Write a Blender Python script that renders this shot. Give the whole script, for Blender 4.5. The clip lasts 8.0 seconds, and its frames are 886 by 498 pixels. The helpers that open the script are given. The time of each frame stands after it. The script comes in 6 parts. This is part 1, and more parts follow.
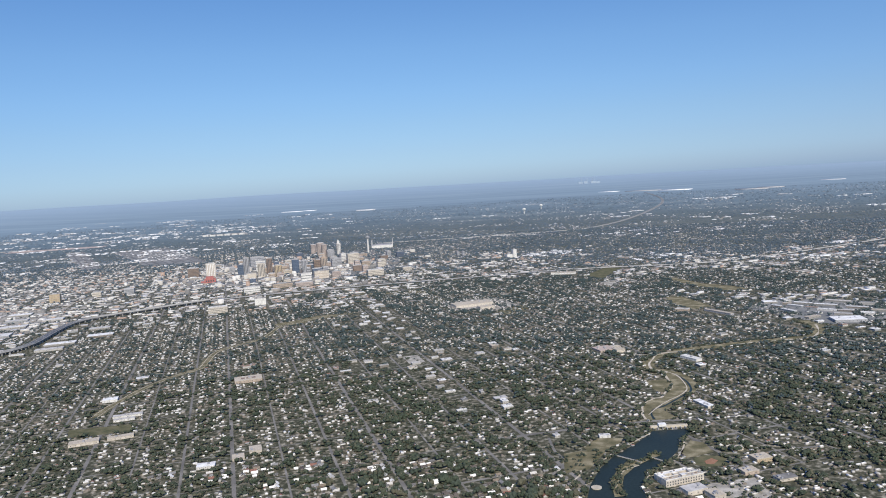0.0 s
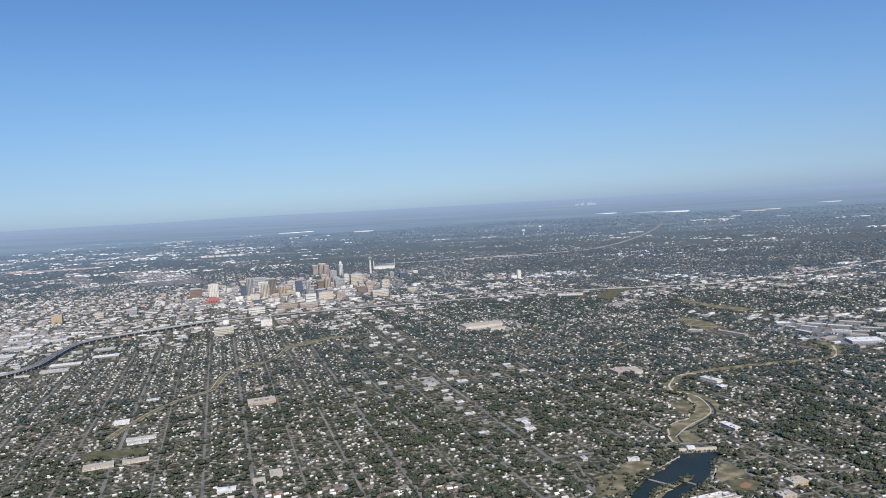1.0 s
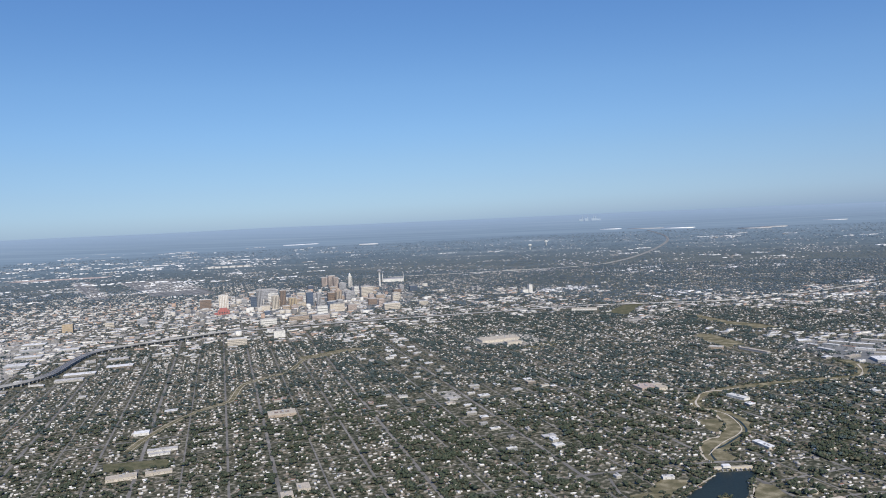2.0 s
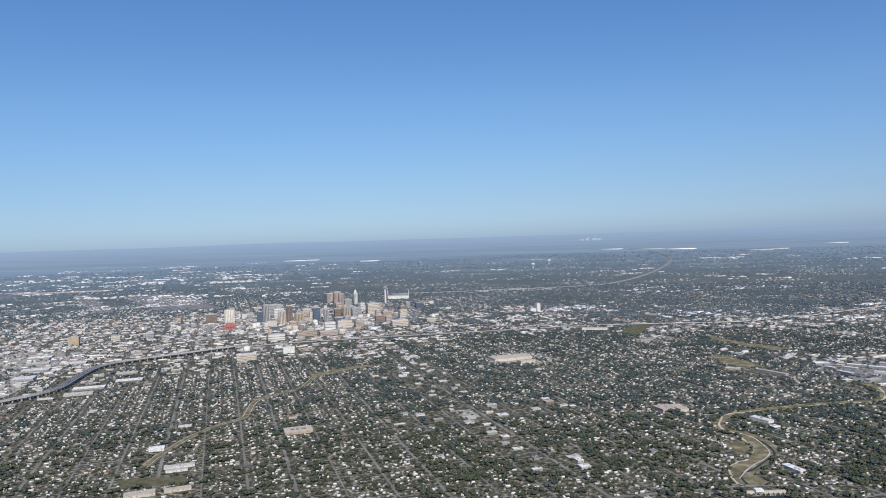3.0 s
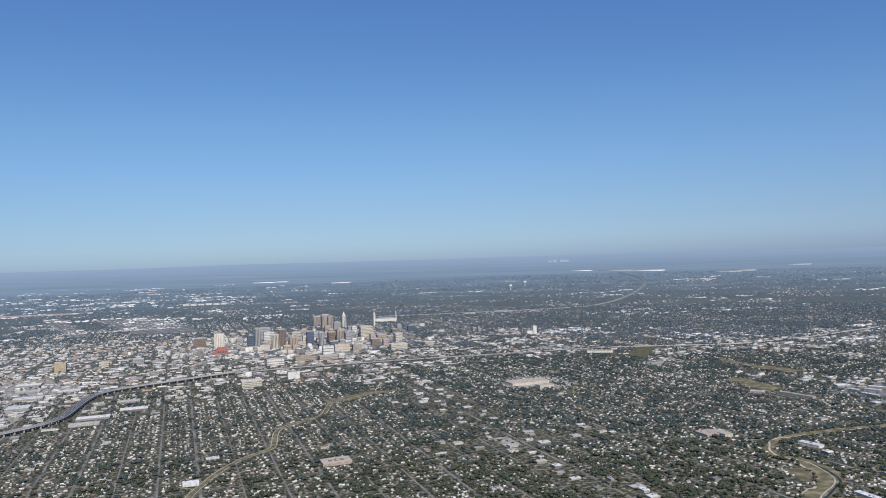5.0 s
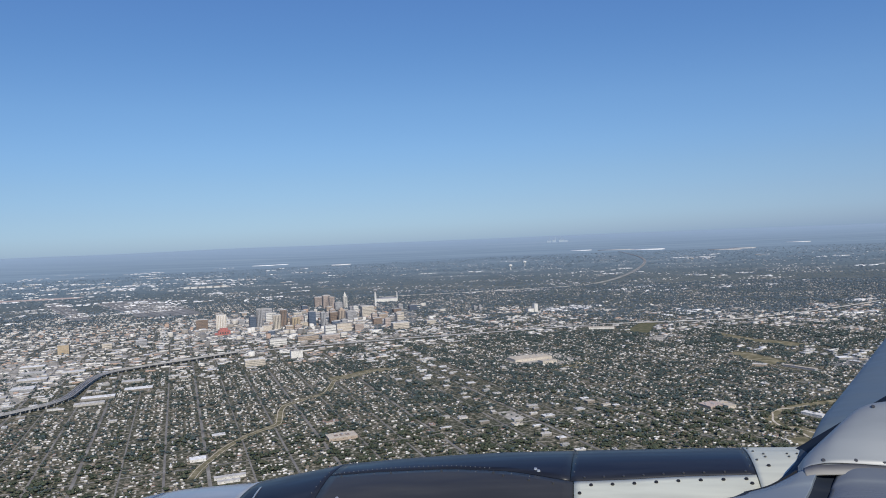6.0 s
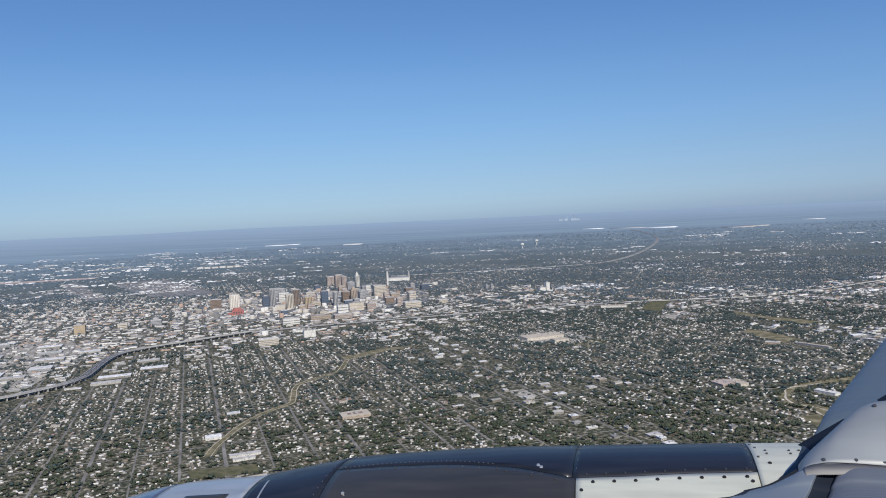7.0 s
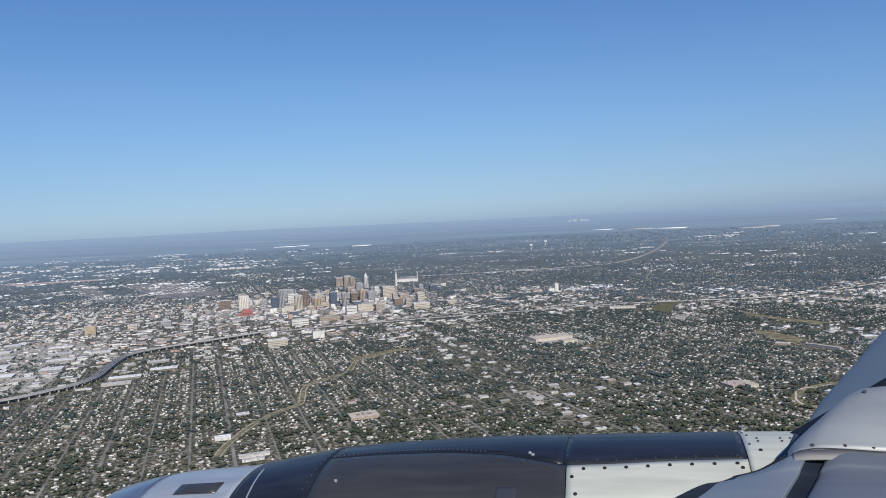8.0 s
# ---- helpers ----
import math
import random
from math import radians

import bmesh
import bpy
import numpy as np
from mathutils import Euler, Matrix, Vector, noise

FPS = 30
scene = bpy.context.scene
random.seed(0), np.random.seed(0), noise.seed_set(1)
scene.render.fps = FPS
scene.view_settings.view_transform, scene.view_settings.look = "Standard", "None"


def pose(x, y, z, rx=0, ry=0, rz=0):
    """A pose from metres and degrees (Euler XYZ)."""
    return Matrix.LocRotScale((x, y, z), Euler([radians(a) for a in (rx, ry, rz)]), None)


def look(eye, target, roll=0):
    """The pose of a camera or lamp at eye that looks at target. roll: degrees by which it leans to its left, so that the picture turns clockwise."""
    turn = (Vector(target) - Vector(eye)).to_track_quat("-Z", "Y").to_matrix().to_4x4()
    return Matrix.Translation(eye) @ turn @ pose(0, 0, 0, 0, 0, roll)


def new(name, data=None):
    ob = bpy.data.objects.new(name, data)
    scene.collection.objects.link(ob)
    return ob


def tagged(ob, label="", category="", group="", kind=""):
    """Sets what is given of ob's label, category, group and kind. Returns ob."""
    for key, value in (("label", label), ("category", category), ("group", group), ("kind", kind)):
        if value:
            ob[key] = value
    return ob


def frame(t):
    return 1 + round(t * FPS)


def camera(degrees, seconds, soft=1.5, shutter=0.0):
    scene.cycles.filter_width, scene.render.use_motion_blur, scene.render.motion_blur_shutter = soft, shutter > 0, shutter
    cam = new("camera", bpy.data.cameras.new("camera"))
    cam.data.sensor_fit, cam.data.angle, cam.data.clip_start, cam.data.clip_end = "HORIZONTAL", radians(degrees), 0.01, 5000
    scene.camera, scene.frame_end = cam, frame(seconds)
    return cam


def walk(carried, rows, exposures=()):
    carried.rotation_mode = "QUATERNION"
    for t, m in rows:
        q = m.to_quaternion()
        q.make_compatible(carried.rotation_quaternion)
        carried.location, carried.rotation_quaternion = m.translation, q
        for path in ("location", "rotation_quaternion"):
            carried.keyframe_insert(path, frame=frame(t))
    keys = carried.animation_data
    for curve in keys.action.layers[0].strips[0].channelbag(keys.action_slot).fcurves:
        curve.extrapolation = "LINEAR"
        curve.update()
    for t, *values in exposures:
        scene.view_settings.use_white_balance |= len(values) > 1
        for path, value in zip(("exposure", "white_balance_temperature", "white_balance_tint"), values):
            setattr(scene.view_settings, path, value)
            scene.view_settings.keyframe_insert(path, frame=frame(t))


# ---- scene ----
# The city stands at about 1 : 7.6, so that the plain to the horizon lies inside the lens's far limit;
# the jet engine and wing beside the camera are full size.
cam = camera(61.67, 8.0, soft=1.0)
PATH = [
    (0.0, pose(57.514, 0.000, 76.978, 84.861, 3.587, 16.581)),
    (0.5, pose(52.876, 0.000, 76.818, 85.793, 3.587, 16.297)),
    (1.0, pose(48.238, 0.000, 76.659, 86.502, 3.490, 16.206)),
    (1.5, pose(43.600, 0.000, 76.499, 87.021, 3.206, 16.275)),
    (3.0, pose(29.685, 0.000, 76.021, 88.974, 2.086, 16.342)),
    (3.5, pose(25.047, 0.000, 75.861, 89.725, 1.767, 15.898)),
    (4.0, pose(20.408, 0.000, 75.702, 90.372, 1.656, 15.222)),
    (4.2, pose(18.300, 0.000, 75.800, 90.560, 1.690, 14.950)),
    (4.4, pose(14.200, 0.000, 76.900, 90.640, 1.760, 14.580)),
    (4.6, pose(8.600, 0.000, 78.000, 90.660, 1.850, 14.180)),
    (4.8, pose(2.200, 0.000, 78.300, 90.620, 1.940, 13.800)),
    (5.0, pose(-3.000, 0.000, 77.400, 90.530, 2.040, 13.450)),
    (5.15, pose(-4.600, 0.000, 75.900, 90.430, 2.110, 13.230)),
    (5.3, pose(-4.700, 0.000, 74.850, 90.280, 2.180, 13.090)),
    (5.5, pose(-4.698, 0.000, 74.800, 90.032, 2.276, 13.009)),
    (6.0, pose(-4.694, 0.000, 74.789, 89.126, 2.634, 13.375)),
    (6.5, pose(-4.668, 0.000, 74.845, 88.190, 2.830, 13.822)),
    (7.0, pose(-4.636, 0.000, 74.898, 87.551, 2.941, 14.271)),
    (7.5, pose(-4.592, 0.000, 74.890, 87.418, 2.964, 14.632)),
    (8.0, pose(-4.541, 0.000, 74.822, 87.669, 3.047, 14.931)),
]
walk(cam, PATH, [(0.0, 0.10), (1.5, 0.05), (3.5, 0.03), (4.5, -0.04), (5.5, -0.09), (6.5, -0.04), (8.0, -0.03)])

# ---- light ----
SUN_AZ, SUN_EL = radians(152), radians(40)
world = bpy.data.worlds.new("world")
scene.world = world
world.use_nodes = True
wn = world.node_tree
sky = wn.nodes.new("ShaderNodeTexSky")
sky.sky_type, sky.sun_disc = "NISHITA", False
sky.sun_elevation, sky.sun_rotation = SUN_EL, SUN_AZ
sky.altitude, sky.air_density, sky.dust_density, sky.ozone_density = 600, 1.0, 0.42, 3.0
tint = wn.nodes.new("ShaderNodeMix")
tint.data_type, tint.blend_type = "RGBA", "MULTIPLY"
tint.inputs[0].default_value, tint.inputs[7].default_value = 1.0, (0.51, 0.625, 0.64, 1)
wn.links.new(sky.outputs[0], tint.inputs[6])
airlight = wn.nodes.new("ShaderNodeMix")
airlight.data_type, airlight.blend_type = "RGBA", "ADD"
airlight.inputs[0].default_value, airlight.inputs[7].default_value = 1.0, (0.05, 0.20, 2.0, 1)
wn.links.new(tint.outputs[2], airlight.inputs[6])
# low haze greys the sky towards the horizon
way = wn.nodes.new("ShaderNodeTexCoord")
part_z = wn.nodes.new("ShaderNodeSeparateXYZ")
wn.links.new(way.outputs["Generated"], part_z.inputs[0])
rise_z = wn.nodes.new("ShaderNodeMapRange")
rise_z.inputs["From Min"].default_value, rise_z.inputs["From Max"].default_value = -0.05, 0.45
wn.links.new(part_z.outputs["Z"], rise_z.inputs["Value"])
haze = wn.nodes.new("ShaderNodeValToRGB")
for at, c in ((0.04, (0.62, 0.75, 0.86)), (0.10, (0.80, 0.885, 0.98)), (0.14, (0.87, 0.925, 1.01)), (0.19, (0.93, 0.93, 0.97)), (0.26, (1.02, 0.99, 0.96)), (0.34, (1.08, 1.07, 1.0)), (0.45, (1.12, 1.13, 1.01)), (0.60, (1.05, 1.12, 1.0))):
    e = haze.color_ramp.elements.new(at)
    e.color = (*c, 1)
haze.color_ramp.elements.remove(haze.color_ramp.elements[0])
haze.color_ramp.elements.remove(haze.color_ramp.elements[-1])
wn.links.new(rise_z.outputs[0], haze.inputs[0])
low = wn.nodes.new("ShaderNodeMix")
low.data_type, low.blend_type = "RGBA", "MULTIPLY"
low.inputs[0].default_value = 1.0
wn.links.new(airlight.outputs[2], low.inputs[6])
wn.links.new(haze.outputs[0], low.inputs[7])
wn.links.new(low.outputs[2], wn.nodes["Background"].inputs[0])
wn.nodes["Background"].inputs[1].default_value = 0.11
sun = new("sun", bpy.data.lights.new("sun", "SUN"))
sun.data.energy, sun.data.angle, sun.data.color = 4.2, radians(0.5), (1.0, 0.93, 0.82)
sun_way = Vector((math.sin(SUN_AZ) * math.cos(SUN_EL), math.cos(SUN_AZ) * math.cos(SUN_EL), math.sin(SUN_EL)))
sun.matrix_world = look((0, 0, 300), Vector((0, 0, 300)) - sun_way)


# ---- materials ----
def graph(name):
    m = bpy.data.materials.new(name)
    m.use_nodes = True
    nt = m.node_tree
    return m, nt, nt.nodes["Principled BSDF"]


def ramp(nt, stops, constant=False):
    r = nt.nodes.new("ShaderNodeValToRGB")
    r.color_ramp.interpolation = "CONSTANT" if constant else "LINEAR"
    el = r.color_ramp.elements
    while len(el) < len(stops):
        el.new(0.5)
    for e, (p, c) in zip(el, stops):
        e.position, e.color = p, (*c, 1)
    return r


def noise_at(nt, scale, detail=3.0, stretch=None):
    """Noise over world places, in repeats per metre."""
    geo = nt.nodes.new("ShaderNodeNewGeometry")
    n = nt.nodes.new("ShaderNodeTexNoise")
    n.inputs["Scale"].default_value, n.inputs["Detail"].default_value = scale, detail
    if stretch:
        mp = nt.nodes.new("ShaderNodeMapping")
        mp.inputs["Scale"].default_value = stretch
        nt.links.new(geo.outputs["Position"], mp.inputs["Vector"])
        nt.links.new(mp.outputs[0], n.inputs["Vector"])
    else:
        nt.links.new(geo.outputs["Position"], n.inputs["Vector"])
    return n


def mixed(nt, fac, a, b, kind="MIX"):
    mx = nt.nodes.new("ShaderNodeMix")
    mx.data_type, mx.blend_type = "RGBA", kind
    for sock, v in ((0, fac), (6, a), (7, b)):
        if isinstance(v, (int, float)):
            mx.inputs[sock].default_value = v
        elif isinstance(v, tuple):
            mx.inputs[sock].default_value = (*v, 1)
        else:
            nt.links.new(v, mx.inputs[sock])
    return mx.outputs[2]


def surface(name, stops, scale=0.5, rough=0.85, metal=0.0, grain=6.0, bump=0.0, coat=0.0):
    """Two scales of variation: broad patches between stops, and a fine grain over them."""
    m, nt, bsdf = graph(name)
    big, small = noise_at(nt, scale), noise_at(nt, grain, 2.0)
    r = ramp(nt, stops)
    nt.links.new(big.outputs[0], r.inputs[0])
    g = ramp(nt, [(0.3, (0.8, 0.8, 0.8)), (0.7, (1.15, 1.15, 1.15))])
    nt.links.new(small.outputs[0], g.inputs[0])
    nt.links.new(mixed(nt, 1.0, r.outputs[0], g.outputs[0], "MULTIPLY"), bsdf.inputs["Base Color"])
    bsdf.inputs["Roughness"].default_value, bsdf.inputs["Metallic"].default_value = rough, metal
    bsdf.inputs["Coat Weight"].default_value = coat
    bsdf.inputs["Specular IOR Level"].default_value = 0.5 if rough < 0.5 else 0.12
    if bump:
        b = nt.nodes.new("ShaderNodeBump")
        b.inputs["Strength"].default_value, b.inputs["Distance"].default_value = bump, 0.05
        nt.links.new(small.outputs[0], b.inputs["Height"])
        nt.links.new(b.outputs[0], bsdf.inputs["Normal"])
    return m


def varied(name, stops, per="island", rough=0.85, grain=3.0, constant=True):
    """Each island or object takes one colour of stops; a grain lies over it."""
    m, nt, bsdf = graph(name)
    src = nt.nodes.new("ShaderNodeNewGeometry" if per == "island" else "ShaderNodeObjectInfo")
    r = ramp(nt, stops, constant)
    nt.links.new(src.outputs["Random Per Island" if per == "island" else "Random"], r.inputs[0])
    small = noise_at(nt, grain, 2.0)
    g = ramp(nt, [(0.3, (0.75, 0.75, 0.75)), (0.7, (1.2, 1.2, 1.2))])
    nt.links.new(small.outputs[0], g.inputs[0])
    nt.links.new(mixed(nt, 1.0, r.outputs[0], g.outputs[0], "MULTIPLY"), bsdf.inputs["Base Color"])
    bsdf.inputs["Roughness"].default_value = rough
    bsdf.inputs["Specular IOR Level"].default_value = 0.12
    return m


def ground_material():
    m, nt, bsdf = graph("dry grass, soil and scrub hazed with distance")
    fine, mid, wide = noise_at(nt, 0.6, 4), noise_at(nt, 0.05, 4), noise_at(nt, 0.004, 5, (1.0, 2.2, 1.0))
    yard = ramp(nt, [(0.30, (0.048, 0.053, 0.036)), (0.48, (0.080, 0.079, 0.056)), (0.58, (0.19, 0.176, 0.138)), (0.70, (0.43, 0.395, 0.325))])
    nt.links.new(fine.outputs[0], yard.inputs[0])
    tone = ramp(nt, [(0.35, (0.8, 0.85, 0.8)), (0.65, (1.2, 1.15, 1.1))])
    nt.links.new(mid.outputs[0], tone.inputs[0])
    near = mixed(nt, 1.0, yard.outputs[0], tone.outputs[0], "MULTIPLY")
    # the plain outside the city: brush with pale fields, haze blue put into their colour
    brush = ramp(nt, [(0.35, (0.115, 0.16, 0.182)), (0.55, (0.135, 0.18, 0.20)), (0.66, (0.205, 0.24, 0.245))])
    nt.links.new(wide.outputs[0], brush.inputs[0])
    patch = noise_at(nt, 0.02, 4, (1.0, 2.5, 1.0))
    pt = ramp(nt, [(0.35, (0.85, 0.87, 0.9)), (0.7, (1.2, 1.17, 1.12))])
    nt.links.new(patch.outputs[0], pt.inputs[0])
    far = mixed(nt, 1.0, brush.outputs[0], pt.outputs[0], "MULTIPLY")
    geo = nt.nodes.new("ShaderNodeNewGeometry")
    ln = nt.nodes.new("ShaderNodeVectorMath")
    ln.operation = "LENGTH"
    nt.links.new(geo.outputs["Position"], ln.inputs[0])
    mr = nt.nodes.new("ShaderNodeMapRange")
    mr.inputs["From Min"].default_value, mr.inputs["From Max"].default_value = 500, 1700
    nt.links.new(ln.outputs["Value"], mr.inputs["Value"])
    # the outermost plain: pale dry grazing land, paled further by distance haze in the colour
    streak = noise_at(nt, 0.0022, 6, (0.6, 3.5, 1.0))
    hazed_pasture = ramp(nt, [(0.35, (0.215, 0.29, 0.345)), (0.55, (0.24, 0.32, 0.375)), (0.70, (0.28, 0.355, 0.40))])
    nt.links.new(streak.outputs[0], hazed_pasture.inputs[0])
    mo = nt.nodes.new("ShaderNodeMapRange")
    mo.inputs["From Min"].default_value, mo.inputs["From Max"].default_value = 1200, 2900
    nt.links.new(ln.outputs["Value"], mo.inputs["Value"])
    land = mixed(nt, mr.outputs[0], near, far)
    # towards the rim the colour goes on to pale haze blue
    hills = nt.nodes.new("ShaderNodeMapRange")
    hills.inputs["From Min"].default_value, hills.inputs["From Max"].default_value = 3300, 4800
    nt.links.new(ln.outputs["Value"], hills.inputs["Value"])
    plain = mixed(nt, mo.outputs[0], land, hazed_pasture.outputs[0])
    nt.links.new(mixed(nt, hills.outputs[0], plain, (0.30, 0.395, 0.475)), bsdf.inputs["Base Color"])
    bsdf.inputs["Roughness"].default_value = 0.95
    bsdf.inputs["Specular IOR Level"].default_value = 0.1
    return m


def paint(name, colour, rough=0.35, metal=0.0, streak=0.06, coat=0.3):
    """Aircraft paint: nearly plain, with faint streaks along the airflow and uneven gloss."""
    m, nt, bsdf = graph(name)
    tc = nt.nodes.new("ShaderNodeTexCoord")
    mp = nt.nodes.new("ShaderNodeMapping")
    mp.inputs["Scale"].default_value = (0.8, 6.0, 6.0)
    nt.links.new(tc.outputs["Object"], mp.inputs["Vector"])
    n = nt.nodes.new("ShaderNodeTexNoise")
    n.inputs["Scale"].default_value, n.inputs["Detail"].default_value = 2.0, 5.0
    nt.links.new(mp.outputs[0], n.inputs["Vector"])
    lo, hi = tuple(c * (1 - streak * 2.5) for c in colour), tuple(min(1, c * (1 + streak * 2.5)) for c in colour)
    r = ramp(nt, [(0.3, lo), (0.7, hi)])
    nt.links.new(n.outputs[0], r.inputs[0])
    nt.links.new(r.outputs[0], bsdf.inputs["Base Color"])
    rr = ramp(nt, [(0.3, (rough * 0.8,) * 3), (0.7, (rough * 1.25,) * 3)])
    nt.links.new(n.outputs[0], rr.inputs[0])
    nt.links.new(rr.outputs[0], bsdf.inputs["Roughness"])
    bsdf.inputs["Metallic"].default_value, bsdf.inputs["Coat Weight"].default_value = metal, coat
    return m


ROOFS = [(0.0, (0.80, 0.78, 0.73)), (0.30, (0.56, 0.53, 0.48)), (0.40, (0.24, 0.235, 0.23)), (0.50, (0.15, 0.145, 0.14)), (0.72, (0.22, 0.18, 0.14)), (0.86, (0.11, 0.095, 0.085)), (0.96, (0.25, 0.13, 0.10))]
SPECKS = [(0.0, (0.78, 0.78, 0.77)), (0.30, (0.56, 0.56, 0.56)), (0.60, (0.38, 0.39, 0.40)), (0.82, (0.46, 0.42, 0.38))]
FLATS = [(0.0, (0.82, 0.81, 0.79)), (0.40, (0.62, 0.605, 0.58)), (0.56, (0.42, 0.41, 0.395)), (0.68, (0.54, 0.48, 0.40)), (0.77, (0.22, 0.218, 0.212)), (0.93, (0.40, 0.29, 0.23))]
WALLS = [(0.0, (0.44, 0.42, 0.39)), (0.25, (0.30, 0.285, 0.26)), (0.50, (0.58, 0.565, 0.54)), (0.66, (0.22, 0.195, 0.17)), (0.86, (0.30, 0.31, 0.32))]
GREENS = [(0.0, (0.050, 0.064, 0.042)), (0.25, (0.068, 0.084, 0.055)), (0.5, (0.060, 0.075, 0.054)), (0.72, (0.086, 0.093, 0.061)), (0.88, (0.108, 0.104, 0.070))]
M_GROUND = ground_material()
M_ROAD = surface("worn asphalt street", [(0.30, (0.15, 0.143, 0.13)), (0.52, (0.22, 0.208, 0.188)), (0.70, (0.31, 0.292, 0.26))], 0.12, 0.9)
M_HIGHWAY = surface("pale concrete roadway", [(0.35, (0.38, 0.37, 0.355)), (0.65, (0.52, 0.51, 0.49))], 0.2, 0.9)
M_ASPHALT = surface("grey highway asphalt", [(0.32, (0.12, 0.12, 0.12)), (0.55, (0.16, 0.16, 0.16)), (0.70, (0.21, 0.207, 0.20))], 0.3, 0.9)
# darker than the piers: shade under the deck is put into this concrete
M_GIRDER = surface("girder concrete darkened for shade", [(0.35, (0.13, 0.13, 0.13)), (0.65, (0.19, 0.19, 0.185))], 0.4, 0.9)
M_LOT = surface("sun-bleached car park", [(0.32, (0.25, 0.235, 0.205)), (0.5, (0.38, 0.355, 0.305)), (0.68, (0.56, 0.525, 0.455))], 0.35, 0.9)
M_YARD = surface("grey rail ballast", [(0.35, (0.17, 0.175, 0.17)), (0.5, (0.235, 0.235, 0.225)), (0.66, (0.31, 0.305, 0.29))], 0.06, 0.9)
M_PATH = surface("pale concrete path", [(0.35, (0.48, 0.425, 0.33)), (0.65, (0.62, 0.555, 0.45))], 0.4, 0.9)
M_DRYGRASS = surface("dry mown grass", [(0.35, (0.125, 0.117, 0.065)), (0.52, (0.205, 0.180, 0.108)), (0.66, (0.33, 0.29, 0.19))], 0.25, 0.95)
M_LAWN = surface("olive sports turf", [(0.35, (0.09, 0.095, 0.05)), (0.65, (0.17, 0.155, 0.09))], 0.3, 0.95)
M_CLAY = surface("red clay infield", [(0.35, (0.30, 0.16, 0.10)), (0.65, (0.36, 0.20, 0.13))], 0.6, 0.95)
M_WATER = surface("dark lake water", [(0.3, (0.020, 0.031, 0.031)), (0.7, (0.028, 0.041, 0.038))], 0.05, 0.35, grain=1.5, bump=0.15)
M_WATER.node_tree.nodes["Principled BSDF"].inputs["Specular IOR Level"].default_value = 0.06
M_ROOF_FAR = varied("mixed house roofs", ROOFS, "island")
# roofs of the farther blocks: a larger share of pale colours
M_ROOF_PALE = varied("paler house roofs", [(0.0, (0.78, 0.76, 0.71)), (0.36, (0.54, 0.52, 0.48)), (0.56, (0.30, 0.29, 0.28)), (0.76, (0.18, 0.17, 0.16)), (0.90, (0.28, 0.22, 0.17))], "island")
M_ROOF = varied("weathered house roof", ROOFS, "object")
M_WALL_FAR = varied("mixed house walls", WALLS, "island")
M_SHEDWALL = varied("beige and tan shed walls", [(0.0, (0.52, 0.49, 0.44)), (0.25, (0.30, 0.275, 0.25)), (0.5, (0.66, 0.645, 0.61)), (0.74, (0.20, 0.195, 0.19)), (0.88, (0.42, 0.31, 0.25))], "island")
M_WALL = varied("painted house wall", WALLS, "object")
M_FLAT_FAR = varied("mixed flat roofs", FLATS, "island", grain=0.6)
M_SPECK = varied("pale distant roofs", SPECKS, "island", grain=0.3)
M_WHITEROOF = varied("white metal shed roofs", [(0.0, (0.80, 0.80, 0.80)), (0.38, (0.62, 0.62, 0.62)), (0.66, (0.42, 0.42, 0.42)), (0.86, (0.32, 0.30, 0.28))], "island", grain=0.3)
M_SPECK_ONE = varied("pale membrane roof", [(0.0, (0.78, 0.77, 0.74)), (0.5, (0.66, 0.65, 0.62)), (0.8, (0.52, 0.50, 0.47))], "object", grain=0.6)
# power plant concrete, with the haze before it put into the colour
M_HAZE = surface("concrete greyed blue for haze", [(0.3, (0.30, 0.37, 0.44)), (0.7, (0.36, 0.43, 0.49))], 0.02)
M_TANROOF = surface("tan gravel roof", [(0.3, (0.48, 0.42, 0.33)), (0.7, (0.58, 0.51, 0.41))], 0.3, grain=2.0)
M_ROSEROOF = surface("pinkish gravel roof", [(0.3, (0.46, 0.37, 0.32)), (0.7, (0.54, 0.44, 0.38))], 0.3, grain=2.0)
M_FLAT = varied("gravel and membrane flat roof", [(0.0, (0.70, 0.68, 0.63)), (0.22, (0.54, 0.51, 0.46)), (0.48, (0.38, 0.36, 0.32)), (0.66, (0.48, 0.42, 0.34)), (0.80, (0.23, 0.22, 0.205)), (0.94, (0.34, 0.24, 0.19))], "object", grain=0.6)
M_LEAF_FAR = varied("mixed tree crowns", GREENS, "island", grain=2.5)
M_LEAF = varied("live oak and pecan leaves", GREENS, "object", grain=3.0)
# crowns farther off: distance haze is put into the leaf colour, band by band
M_LEAF_MID = varied("grey-green crowns tinted for haze", [(0.0, (0.054, 0.077, 0.074)), (0.3, (0.071, 0.097, 0.092)), (0.6, (0.062, 0.087, 0.089)), (0.85, (0.093, 0.111, 0.100))], "island", grain=2.0)
M_LEAF_HAZED = varied("blue-green crowns paled for haze", [(0.0, (0.092, 0.127, 0.151)), (0.3, (0.112, 0.148, 0.173)), (0.6, (0.102, 0.137, 0.165)), (0.85, (0.136, 0.161, 0.173))], "island", grain=1.5)
M_BRUSH = varied("mesquite brush tinted for distance haze", [(0.0, (0.127, 0.170, 0.213)), (0.4, (0.143, 0.189, 0.230)), (0.75, (0.168, 0.207, 0.231))], "island", grain=0.5)
M_BARK = surface("grey bark", [(0.3, (0.10, 0.08, 0.06)), (0.7, (0.16, 0.13, 0.10))], 2.0)
